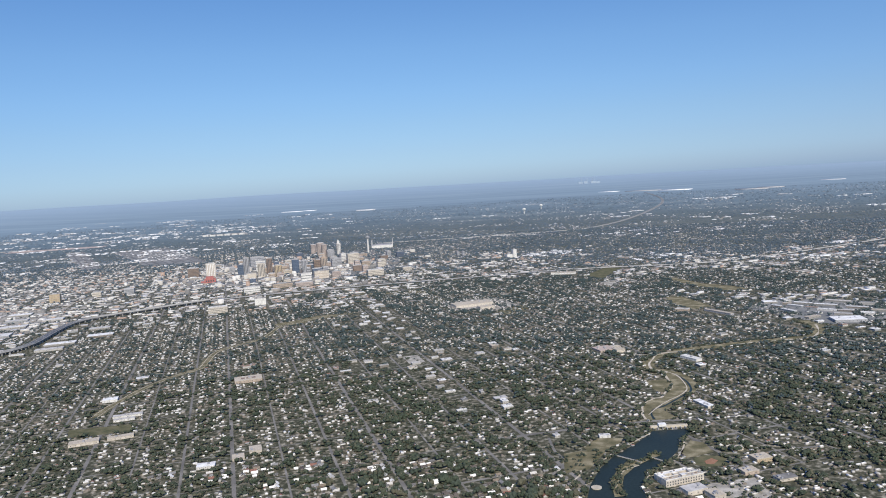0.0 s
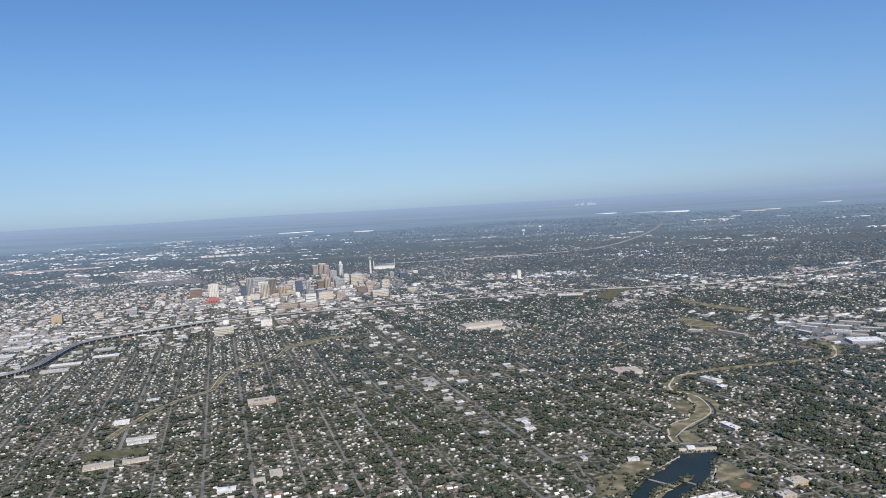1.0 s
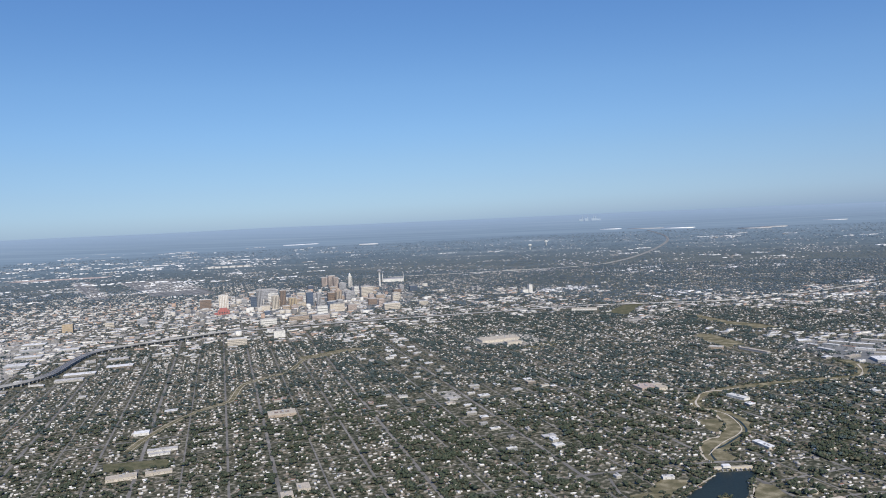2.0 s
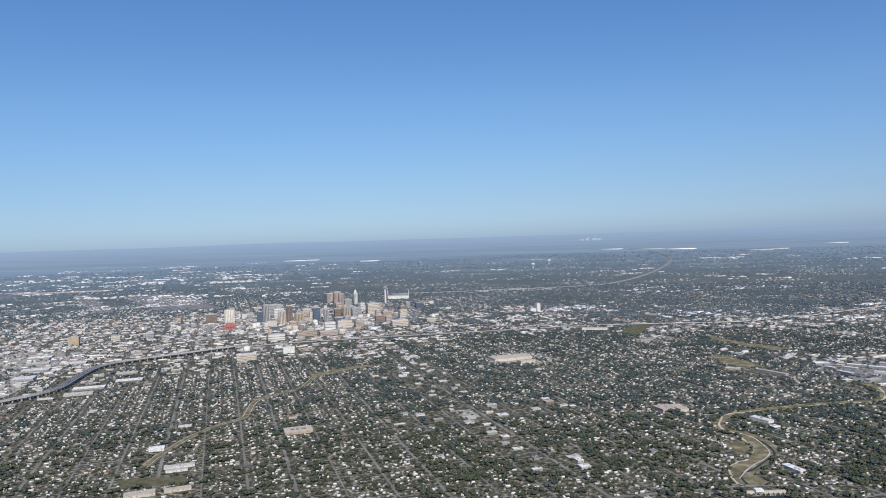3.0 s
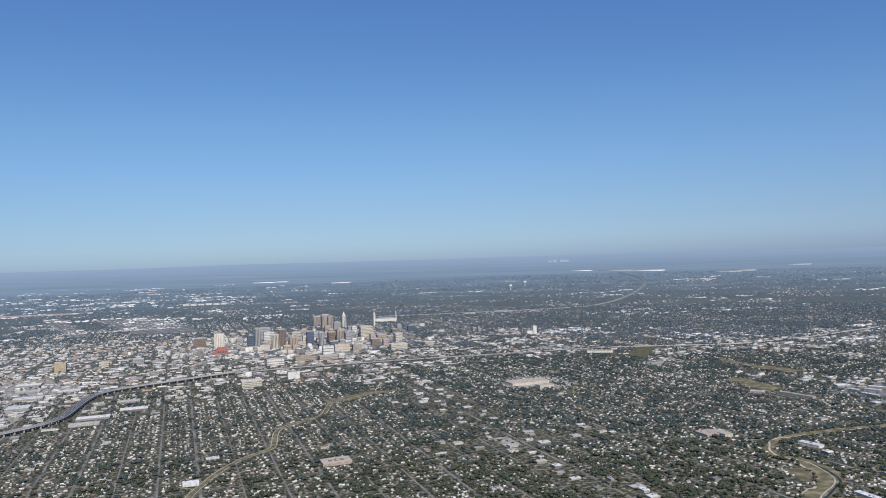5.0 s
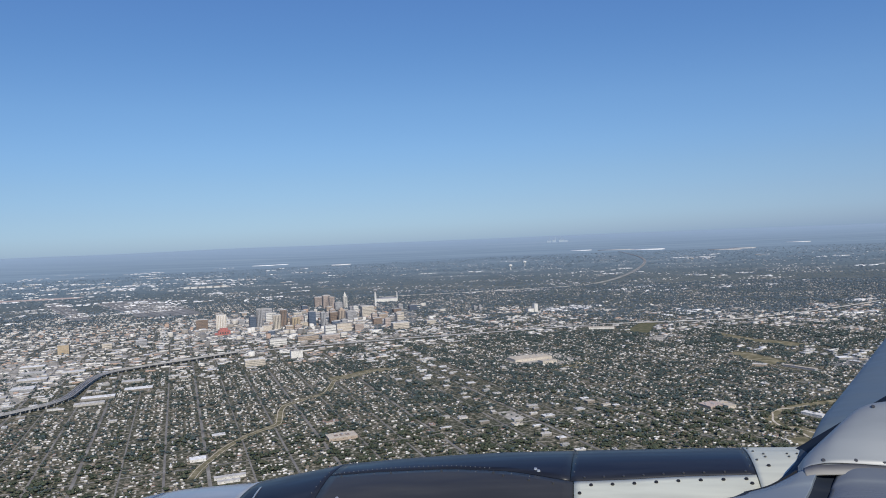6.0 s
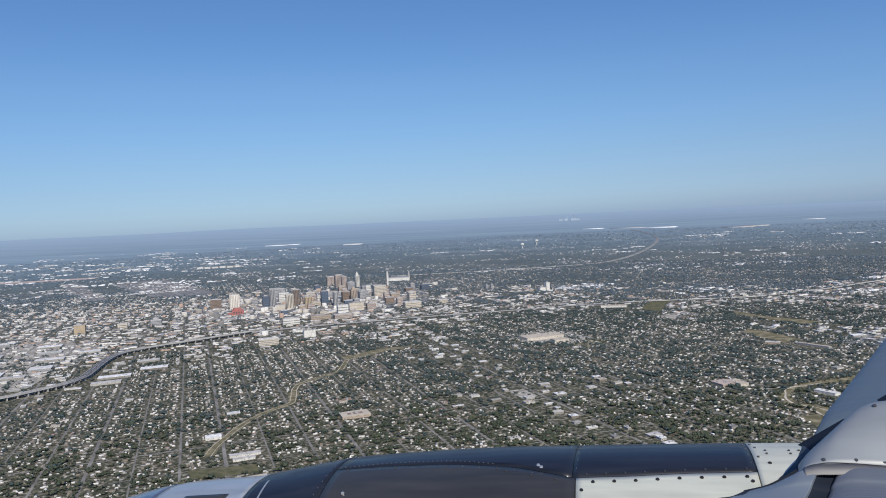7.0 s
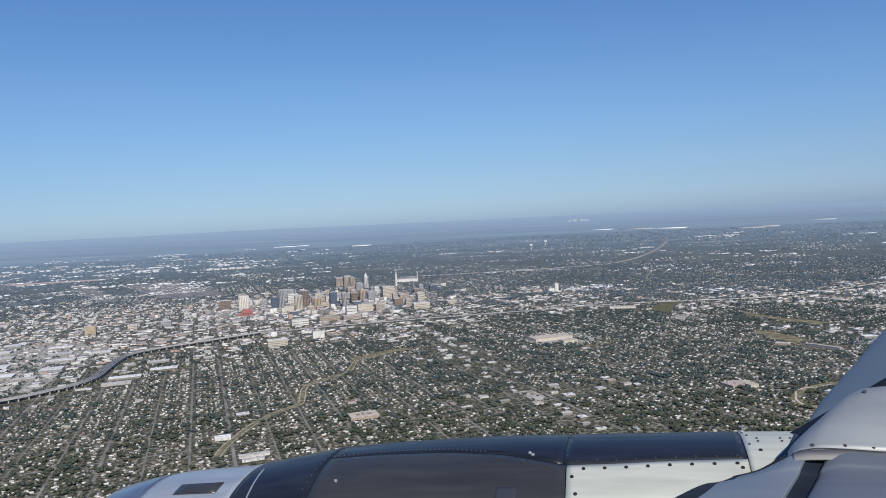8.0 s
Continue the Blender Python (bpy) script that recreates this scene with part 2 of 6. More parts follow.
M_GLASS_BLUE = surface("blue reflective glazing", [(0.3, (0.05, 0.075, 0.12)), (0.7, (0.07, 0.10, 0.15))], 0.2, 0.25)
M_GLASS_DARK = surface("dark window glazing", [(0.3, (0.055, 0.06, 0.07)), (0.7, (0.09, 0.095, 0.105))], 0.3, 0.3)


def wall_paint(name, c):
    return surface(name, [(0.3, tuple(v * 0.9 for v in c)), (0.7, tuple(min(0.85, v * 1.08) for v in c))], 0.15, 0.85, grain=1.2)


M_WHITE = wall_paint("white precast concrete", (0.66, 0.64, 0.60))
M_CREAM = wall_paint("cream limestone", (0.56, 0.505, 0.43))
M_TAN = wall_paint("tan brick", (0.42, 0.345, 0.28))
M_PINK = wall_paint("pinkish granite", (0.452, 0.379, 0.339))
M_BROWN = wall_paint("brown brick", (0.249, 0.192, 0.158))
M_GREY = wall_paint("grey concrete", (0.36, 0.36, 0.37))
M_OCHRE = wall_paint("ochre stucco", (0.46, 0.37, 0.255))
M_RED = wall_paint("red stucco", (0.40, 0.16, 0.145))
M_SLATE = wall_paint("slate blue cladding", (0.11, 0.14, 0.19))

# ---- plan of the street grid: s runs across the long streets, u along them ----
GC, GS = 0.8370, 0.5472
STEP_S, STEP_U, OFF_S, OFF_U = 14.0, 25.0, 2.6, 20.0


def to_xy(s, u):
    return s * GC - u * GS, s * GS + u * GC


def to_su(x, y):
    return x * GC + y * GS, -x * GS + y * GC


GRID_TURN = math.degrees(math.atan2(GS, GC))

CREEK = [(51, 228), (48.9, 237.5), (50.5, 248), (55.4, 254.7), (59.2, 266.7), (58.4, 281.5), (54.9, 289.3), (50.2, 291.1), (49, 302), (53.3, 313.8), (60, 321.4), (67, 326.7), (82.2, 334.8), (92.9, 340.3), (108.2, 346), (117, 351.6), (121.9, 363.4), (122.4, 376), (118, 386)]
CHANNEL = [(51, 229.5), (49.1, 231.4), (47.7, 240.5), (48.6, 249.3), (51.5, 254.2), (54.5, 256.9), (57.4, 265.8), (57.7, 272.3), (56.1, 278.3), (54.6, 284.7), (55.8, 290), (60, 288.3), (63.9, 281.3), (66.4, 272.8), (64.9, 262.6), (61.6, 255.6), (57, 245), (55.4, 240), (57, 236.5), (59, 234.5)]
DITCH = [(-143.5, 214), (-147, 225), (-149, 236), (-151, 248), (-151.5, 260), (-150, 272), (-147, 283), (-150, 292), (-157, 308), (-159, 319), (-155, 332), (-151, 345), (-154, 360), (-158, 378), (-152, 392), (-143, 406), (-128, 418)]
LAKE = [(51.4, 221), (60.9, 224.1), (62, 220.5), (59.1, 214.3), (58.2, 205.4), (55.3, 196.9), (50.4, 189.6), (49.6, 181.5), (50.8, 174.2), (54, 160), (50, 140), (36, 140), (36.6, 160), (37.2, 172.2), (37.2, 179.8), (38.7, 190.8), (41.7, 200.2), (46.9, 209.5)]
ISLAND = [(52.8, 204.6), (51.3, 203.1), (49.2, 199.1), (45.1, 196.0), (43.1, 190.6), (41.9, 182.2), (43.5, 173.5), (46.2, 174.6), (44.8, 179.1), (45.0, 186.3), (47.4, 192.7), (50.8, 198.0), (53.7, 201.7)]
HWY_WEST = [(-320, 230), (-305, 256), (-296.7, 272), (-289.9, 283), (-285.5, 296.8), (-282.6, 309), (-285, 326), (-297, 350), (-310, 378), (-312, 396), (-306, 411), (-298, 424), (-289, 437), (-280, 452), (-268, 470)]
HWY_EAST = [(-268, 470), (-245, 490), (-205, 513), (-150, 541), (-86, 570), (-50, 588), (-12.3, 601.6), (24.8, 607.9), (63.5, 613.7), (95.5, 624.5), (117.9, 641.6), (148, 663.6), (173.2, 688.4), (215, 730), (290, 800), (420, 900)]
HWY_FAR = [(-320, 930), (-200, 970), (-78, 1024), (-37, 1077), (-4, 1206), (25, 1421), (49, 1742), (40, 2100), (-10, 2600)]
MAIN_S = 127.5   # the shopping street
MAIN_U = 281.0   # its cross street
FIELD = [(-142.1, 200.6), (-122.8, 209), (-117.5, 202.2), (-136, 193.5)]


def inside(x, y, poly):
    x, y = np.asarray(x, float), np.asarray(y, float)
    hit = np.zeros(x.shape, bool)
    for (ax, ay), (bx, by) in zip(poly, poly[1:] + poly[:1]):
        c = (ay > y) != (by > y)
        hit ^= c & (x < (bx - ax) * (y - ay) / ((by - ay) or 1e-9) + ax)
    return hit


def away(x, y, line):
    """Distance to a line of points."""
    x, y = np.asarray(x, float), np.asarray(y, float)
    d = np.full(x.shape, 1e9)
    for (ax, ay), (bx, by) in zip(line, line[1:]):
        vx, vy = bx - ax, by - ay
        k = np.clip(((x - ax) * vx + (y - ay) * vy) / (vx * vx + vy * vy), 0, 1)
        d = np.minimum(d, np.hypot(x - ax - k * vx, y - ay - k * vy))
    return d


def smooth_line(pts, n=6):
    out = []
    for i in range(len(pts) - 1):
        p0, p1, p2, p3 = (Vector(pts[max(0, min(len(pts) - 1, i + k))]) for k in (-1, 0, 1, 2))
        for j in range(n):
            t = j / n
            out.append(tuple(0.5 * (2 * p1 + (p2 - p0) * t + (2 * p0 - 5 * p1 + 4 * p2 - p3) * t * t + (3 * p1 - p0 - 3 * p2 + p3) * t ** 3)))
    return out + [tuple(pts[-1])]


# ---- building blocks of mesh ----
def mesh_of(name, verts, faces, mats, index=None, smooth=False):
    me = bpy.data.meshes.new(name)
    me.from_pydata([tuple(v) for v in verts], [], [tuple(f) for f in faces])
    for m in mats:
        me.materials.append(m)
    if index is not None:
        me.polygons.foreach_set("material_index", np.asarray(index, np.int32))
    if smooth:
        me.polygons.foreach_set("use_smooth", np.ones(len(me.polygons), bool))
    me.update()
    return me


def bulk_mesh(name, verts, tris, quads, mats, tri_mat=None, quad_mat=None):
    """A large mesh from arrays of corners, triangles and quads."""
    me = bpy.data.meshes.new(name)
    nt_, nq = len(tris), len(quads)
    me.vertices.add(len(verts))
    me.vertices.foreach_set("co", np.asarray(verts, np.float32).ravel())
    loops = np.concatenate([np.asarray(tris, np.int32).ravel(), np.asarray(quads, np.int32).ravel()])
    me.loops.add(len(loops))
    me.loops.foreach_set("vertex_index", loops)
    me.polygons.add(nt_ + nq)
    me.polygons.foreach_set("loop_start", np.concatenate([np.arange(nt_) * 3, nt_ * 3 + np.arange(nq) * 4]).astype(np.int32))
    idx = np.concatenate([np.zeros(nt_) if tri_mat is None else tri_mat, np.zeros(nq) if quad_mat is None else quad_mat]).astype(np.int32)
    for m in mats:
        me.materials.append(m)
    me.polygons.foreach_set("material_index", idx)
    me.update(calc_edges=True)
    me.validate()
    return me


def part(name, me, parent, label=""):
    ob = new(name, me)
    ob.parent = parent
    if label:
        ob["label"] = label
    return ob


def thing(name, x, y, z, turn, label, category, group="", kind=""):
    ob = new(name)
    ob.matrix_basis = pose(x, y, z, 0, 0, turn)
    ob.empty_display_size = 0.5
    return tagged(ob, label, category, group, kind)


def box_mesh(name, x0, x1, y0, y1, z0, z1, mat, top=None):
    v = [(x0, y0, z0), (x1, y0, z0), (x1, y1, z0), (x0, y1, z0), (x0, y0, z1), (x1, y0, z1), (x1, y1, z1), (x0, y1, z1)]
    f = [(0, 3, 2, 1), (0, 1, 5, 4), (1, 2, 6, 5), (2, 3, 7, 6), (3, 0, 4, 7), (4, 5, 6, 7)]
    return mesh_of(name, v, f, [mat] + ([top] if top else []), [0, 0, 0, 0, 0, 1 if top else 0])


def ribbon_mesh(name, line, width, z, mat, thick=0.0, uneven=0.0):
    """A strip along a line; with thick it is a slab that hangs below z."""
    pts = smooth_line(line)
    v, f = [], []
    for i, p in enumerate(pts):
        a, b = Vector(pts[max(0, i - 1)]), Vector(pts[min(len(pts) - 1, i + 1)])
        d = (b - a).normalized()
        k = 1 + uneven * noise.noise(Vector((p[0] * 0.15, p[1] * 0.15, width)))
        n = Vector((-d.y, d.x)) * width / 2 * k
        v += [(p[0] + n.x, p[1] + n.y, z), (p[0] - n.x, p[1] - n.y, z)]
        if thick:
            v += [(p[0] - n.x, p[1] - n.y, z - thick), (p[0] + n.x, p[1] + n.y, z - thick)]
    k = 4 if thick else 2
    for i in range(len(pts) - 1):
        a, b = i * k, (i + 1) * k
        if thick:
            f += [(a + j, a + (j + 1) % 4, b + (j + 1) % 4, b + j) for j in range(4)]
        else:
            f.append((a, a + 1, b + 1, b))
    if thick:
        f += [(0, 3, 2, 1), tuple(len(v) - 4 + j for j in range(4))]
    return mesh_of(name, v, f, [mat])


def poly_mesh(name, poly, z, mat):
    bm = bmesh.new()
    face = bm.faces.new([bm.verts.new((x, y, z)) for x, y in poly])
    bmesh.ops.triangulate(bm, faces=[face])
    bmesh.ops.recalc_face_normals(bm, faces=bm.faces[:])
    if bm.faces[:][0].normal.z < 0:
        bmesh.ops.reverse_faces(bm, faces=bm.faces[:])
    me = bpy.data.meshes.new(name)
    bm.to_mesh(me)
    bm.free()
    me.materials.append(mat)
    return me


def shifted(line, d):
    out = []
    for i, p in enumerate(line):
        a, b = Vector(line[max(0, i - 1)]), Vector(line[min(len(line) - 1, i + 1)])
        w = (b - a).normalized()
        out.append((p[0] - w.y * d, p[1] + w.x * d))
    return out


def setting(name, me, label, category):
    return tagged(new(name, me), label, category, kind="structure")


# ---- ground, water, roads ----
def plain_height(x, y):
    """The plain is level as far as the outer districts, then swells to low hills at its rim."""
    r = math.hypot(x, y)
    rise = 50 - 30 * x / max(r, 1.0)
    k = max(0.0, min(1.0, (r - 2600) / 2340))
    return k * k * (rise + 5 * noise.noise(Vector((x * 0.0016, y * 0.0016, 0.5))))


def build_ground():
    rings = [0, 60, 150, 300, 600, 1000, 1600, 2200, 2600, 3000, 3400, 3800, 4200, 4600, 4940]
    n = 192
    v = [(0, 0, 0)]
    for r in rings[1:]:
        for k in range(n):
            x, y = r * math.cos(2 * math.pi * k / n), r * math.sin(2 * math.pi * k / n)
            v.append((x, y, plain_height(x, y)))
    f = [(0, 1 + k, 1 + (k + 1) % n) for k in range(n)]
    for i in range(len(rings) - 2):
        a, b = 1 + i * n, 1 + (i + 1) * n
        f += [(a + k, b + k, b + (k + 1) % n, a + (k + 1) % n) for k in range(n)]
    setting("ground", mesh_of("ground", v, f, [M_GROUND]), "dry grassy coastal plain with brush, tinted by haze towards the horizon", "ground")


def blocked(x, y, grow=0.0):
    """True where no house or tree of the grid stands."""
    b = inside(x, y, LAKE) | inside(x, y, FIELD) | inside(x, y, YARDS[0]) | inside(x, y, YARDS[1])
    b |= away(x, y, CREEK[5:]) < 2.6 + grow
    b |= inside(x, y, CHANNEL)
    b |= away(x, y, DITCH) < 2.6 + grow
    b |= away(x, y, HWY_WEST) < 5.0 + grow
    b |= away(x, y, HWY_EAST) < 2.0 + grow
    b |= away(x, y, HWY_FAR) < 7.0 + grow
    b |= inside(x, y, FLOODWAY)
    for poly, label in OPEN_LAND:
        b |= inside(x, y, poly)
    for (cx, cy, r) in CLEAR:
        b |= np.hypot(np.asarray(x) - cx, np.asarray(y) - cy) < r + grow
    return b


def rail_tracks(name, quad, count):
    """Dark and pale lines of rails along a yard."""
    a, b, c, d = (Vector(p) for p in quad)
    for kind, mat, label in ((0, M_ASPHALT, "dark oily rail tracks along the yard"),):
        v, f = [], []
        for k in range(kind, count, 2):
            q = (k + 0.5) / count
            lo, hi = a.lerp(b, q), d.lerp(c, q)
            way = (hi - lo).normalized()
            n = Vector((-way.y, way.x)) * (0.8 if kind == 0 else 1.0)
            i = len(v)
            v += [(*(lo + way * 6 + n), 0.09), (*(lo + way * 6 - n), 0.09), (*(hi - way * 6 - n), 0.09), (*(hi - way * 6 + n), 0.09)]
            f.append((i, i + 1, i + 2, i + 3))
        setting(name, mesh_of(name, v, f, [mat]), label, "rail track")


YARDS = ([(-470, 765), (-535, 735), (-770, 955), (-715, 1015)], [(-585, 720), (-605, 712), (-890, 985), (-866, 1000)])
OPEN_LAND = (([(55, 460), (64, 462), (80, 428), (70, 418), (60, 436)], "dry tan open park land"), ([(-4, 560), (10, 612), (22, 606), (12, 545)], "green grassy slope below the highway"), ([(48.4, 275), (55, 278), (57.3, 272), (56, 264), (53.5, 259), (50.5, 266)], "dry grass meadow beside the creek"), ([(28, 200), (40, 206), (36, 190), (30, 186)], "dry grass park beside the lake"), ([(58.8, 204.1), (61.8, 214.3), (65.5, 212.9), (67.5, 206.0), (62.6, 202.0), (60.2, 200.9)], "dry grass slope by the ball field"), ([(36, 213), (33, 205), (36.5, 199), (41, 206), (44, 214)], "bare tan park ground by the lake"), ([(53, 549), (62, 541), (78, 513), (97, 498), (107, 483), (92, 480), (76, 498), (62, 525)], "dry tan verge of the railway"),
                        ([(-1060, 1020), (-900, 1080), (-920, 1120), (-1080, 1060)], "reddish bare earth yard"))
FLOODWAY = [(-166, 384), (-158, 393), (-150, 408), (-140, 414), (-134, 408), (-144, 398), (-150, 384), (-158, 376)]
CLEAR = [(33, 200, 9), (38, 188, 5), (66.5, 199.5, 4.5), (63, 207.5, 4.5), (56, 226, 6), (38, 214, 4)]   # round every building that is placed by hand: x, y, radius


def in_view(x, y):
    x, y = np.asarray(x, float), np.asarray(y, float)
    return (y > 138) & (np.arctan2(y, x + 8) < radians(141)) & (np.arctan2(y, x - 58) > radians(69))


def build_streets():
    def street(lines, z, name, label):
        v, f = [], []
        for (ax, ay), (bx, by), w in lines:
            d = Vector((bx - ax, by - ay)).normalized()
            nx, ny = -d.y * w / 2, d.x * w / 2
            k = len(v)
            v += [(ax + nx, ay + ny, z), (ax - nx, ay - ny, z), (bx - nx, by - ny, z), (bx + nx, by + ny, z)]
            f.append((k, k + 1, k + 2, k + 3))
        setting(name, mesh_of(name, v, f, [M_ROAD]), label, "road")

    along, across = [], []
    for i in range(-40, 60):
        s = OFF_S + i * STEP_S
        w = (1.15, 0.55, 0.8)[i % 3]
        for u in np.arange(120, 1100, STEP_U):
            x, y = to_xy(s, u + STEP_U / 2)
            if in_view(x, y) and math.hypot(x, y) < (900 if x < -230 else 620) and not (inside(x, y, LAKE) or away(x, y, CREEK) < 5):
                along.append((to_xy(s, u), to_xy(s, u + STEP_U), w))
    for j in range(-2, 46):
        u = OFF_U + j * STEP_U
        w = 0.95 if j % 5 == 0 else 0.5
        for s in np.arange(-560, 600, STEP_S):
            x, y = to_xy(s + STEP_S / 2, u)
            if in_view(x, y) and math.hypot(x, y) < (800 if x < -230 else 480) and not (inside(x, y, LAKE) or away(x, y, CREEK) < 5):
                across.append((to_xy(s, u), to_xy(s + STEP_S, u), w))
    street(along, 0.02, "road", "long straight grey asphalt streets of the grid")
    street(across, 0.03, "road", "short grey asphalt cross streets of the grid")


def build_lake():
    setting("water", poly_mesh("water", LAKE, 0.05, M_WATER), "dark blue-green lake with a curved shore", "water")
    setting("ground", poly_mesh("ground", ISLAND, 0.12, M_DRYGRASS), "narrow grassy island in the lake", "ground")
    setting("pavement", ribbon_mesh("pavement", [(36.2, 172), (36.2, 180), (37.8, 191), (40.8, 201), (46, 210.5), (50.8, 219)], 0.5, 0.07, M_PATH), "pale concrete path along the lake shore", "path")
    setting("pavement", ribbon_mesh("pavement", [(51.6, 174), (50.6, 182), (51.6, 189.5), (56.3, 196.5), (59.3, 205), (60.2, 214)], 0.5, 0.07, M_PATH), "pale concrete path along the lake shore", "path")
    dam = thing("dam", 56, 225, 0, 15, "pale concrete dam with slotted spillway at the lake head", "dam")
    part("wall", box_mesh("wall", -5.5, 5.5, -0.5, 0.5, 0, 0.7, M_PATH), dam)
    for k in range(8):
        part("pier", box_mesh("pier", -5 + k * 1.35, -4.75 + k * 1.35, -2.0, -0.502, 0, 0.34, M_GREY), dam)
    part("gatehouse", box_mesh("gatehouse", -3.2, -1.0, -1.2, 0.6, 0.702, 1.35, M_WHITE, M_SPECK_ONE), dam, "white gatehouse")
    for (ax, ay), (bx, by) in (((41.4, 200.3), (49.0, 195.8)), ((50.7, 200.0), (55.7, 196.6))):
        w = math.dist((ax, ay), (bx, by)) / 2
        foot = thing("footbridge", (ax + bx) / 2, (ay + by) / 2, 0, math.degrees(math.atan2(by - ay, bx - ax)), "low pale concrete footbridge to the lake island", "bridge", "footbridges over the lake")
        part("deck", box_mesh("deck", -w, w, -0.16, 0.16, 0.16, 0.26, M_PATH), foot)
        for side in (-1, 1):
            part("railing", box_mesh("railing", -w, w, side * 0.15 - 0.015, side * 0.15 + 0.015, 0.262, 0.36, M_GREY), foot)
        for k in range(4):
            part("pier", box_mesh("pier", -w + 0.4 + k * (2 * w - 1) / 3, -w + 0.6 + k * (2 * w - 1) / 3, -0.12, 0.12, 0, 0.158, M_PATH), foot)
    setting("pavement", ribbon_mesh("pavement", [(48.5, 194), (47.0, 192.4), (44.6, 189.3), (44.1, 184.7), (43.4, 178.9)], 0.35, 0.13, M_PATH), "pale path along the island", "path")
    pad = thing("fishing_pier", 38.8, 178.3, 0, 0, "round pale concrete fishing pier on the shore", "pier")
    part("deck", lathe("deck", [(0.001, 0.24), (1.3, 0.24), (1.3, 0.0)], 20, M_PATH), pad)


def build_channels():
    setting("ground", poly_mesh("ground", CHANNEL, 0.045, M_DRYGRASS), "dry grassy flood channel of the creek", "ground")
    setting("ground", ribbon_mesh("ground", CREEK[5:11], 4.2, 0.05, M_DRYGRASS, uneven=0.9), "dry tan bend of the creek channel", "ground")
    setting("ground", ribbon_mesh("ground", CREEK[10:], 5.0, 0.055, M_DRYGRASS, uneven=1.0), "dry grassy flood channel of the upper creek", "ground")
    setting("pavement", ribbon_mesh("pavement", [(49.3, 231.4), (48.2, 236), (48.0, 240.5), (47.9, 245), (49.0, 249.3), (50.0, 251), (51.5, 253.7), (53.4, 254.6), (54.3, 256.6), (55.0, 261), (57.0, 265.8), (57.3, 272.3), (55.9, 278.3), (54.9, 284.7), (55.8, 288.1)], 0.85, 0.085, M_PATH, uneven=1.4), "pale broken concrete edge of the creek channel", "path")
    setting("pavement", ribbon_mesh("pavement", [(50.0, 236), (52.4, 243.3), (55.7, 250.8), (60.2, 258.7), (62.3, 266.1), (61.2, 275.5), (59.1, 283.3), (55.8, 288.1)], 0.4, 0.083, M_PATH, uneven=1.0), "pale concrete path beside the creek", "path")
    setting("water", ribbon_mesh("water", [(51.8, 231.7), (50.8, 237.4), (51.7, 242.0), (54.9, 246.0), (59.6, 255.2), (63.4, 263.0), (63.2, 271.1), (61.8, 277.1), (58.5, 285)], 0.7, 0.075, M_WATER, uneven=0.6), "narrow dark creek water", "water")
    setting("ground", ribbon_mesh("ground", [(63.5, 270.3), (68.3, 270.6), (72.5, 273.2)], 2.2, 0.05, M_DRYGRASS, uneven=0.8), "dry grassy spur of the creek bank", "ground")
    setting("pavement", ribbon_mesh("pavement", [(55.8, 288.1), (52.4, 289.6), (49.9, 292.9), (48.9, 300.1), (50.2, 307.7), (51.5, 314.6), (55.5, 319), (60.5, 320.8), (67, 326.0)], 0.8, 0.087, M_PATH, uneven=1.0), "pale concrete lining of the creek bend", "path")
    setting("pavement", ribbon_mesh("pavement", [(82.2, 333.6), (92.9, 339.1), (108.2, 344.8), (117, 350.6), (121.2, 362.4), (122.4, 376)], 0.7, 0.087, M_PATH, uneven=1.6), "pale concrete lining of the upper creek", "path")

    setting("ground", ribbon_mesh("ground", DITCH, 3.4, 0.05, M_DRYGRASS, uneven=0.7), "grassy drainage ditch between the houses", "ground")
    for d in (1.1, -1.2):
        setting("pavement", ribbon_mesh("pavement", shifted(DITCH, d), 0.28, 0.08, M_PATH, uneven=0.8), "pale concrete edge of the drainage ditch", "path")
    setting("ground", poly_mesh("ground", FLOODWAY, 0.047, M_DRYGRASS), "wide grassy basin at the end of the ditch", "ground")
    setting("ground", poly_mesh("ground", FIELD, 0.05, M_LAWN), "fenced green and tan school sports field", "ground")
    setting("ground", poly_mesh("ground", [(62.3, 201.1), (62.4, 196.3), (65.8, 195.2), (70.4, 197.3), (70.2, 203.0), (65.0, 203.5)], 0.05, M_LAWN), "green ball field beside the lake", "ground")
    setting("ground", poly_mesh("ground", [(64.8, 199.0), (66.7, 201.4), (68.3, 199.9), (67.0, 197.4), (65.3, 197.1)], 0.09, M_CLAY), "red clay infield of the ball field", "ground")
    setting("ground", ribbon_mesh("ground", [(-175, 470), (-150, 492), (-120, 500), (-95, 492)], 8.0, 0.05, M_DRYGRASS, uneven=0.9), "grassy floodway near the shops", "ground")
    setting("pavement", poly_mesh("pavement", [(-84, 452), (-50, 470), (-30, 440), (-44, 418), (-66, 424)], 0.05, M_LOT), "pale car park round the shopping hall", "car park")
    setting("ground", poly_mesh("ground", [(-44, 417), (-30, 438), (-18, 432), (-30, 410)], 0.052, M_DRYGRASS), "dry tan field beside the shopping hall", "ground")
    setting("pavement", poly_mesh("pavement", [(-470, 765), (-535, 735), (-770, 955), (-715, 1015)], 0.05, M_YARD), "pale gravel rail yard", "rail yard")
    setting("pavement", poly_mesh("pavement", [(-585, 720), (-605, 712), (-890, 985), (-866, 1000)], 0.05, M_YARD), "pale gravel rail corridor", "rail yard")
    rail_tracks("track", YARDS[0], 14)
    rail_tracks("track", YARDS[1], 6)
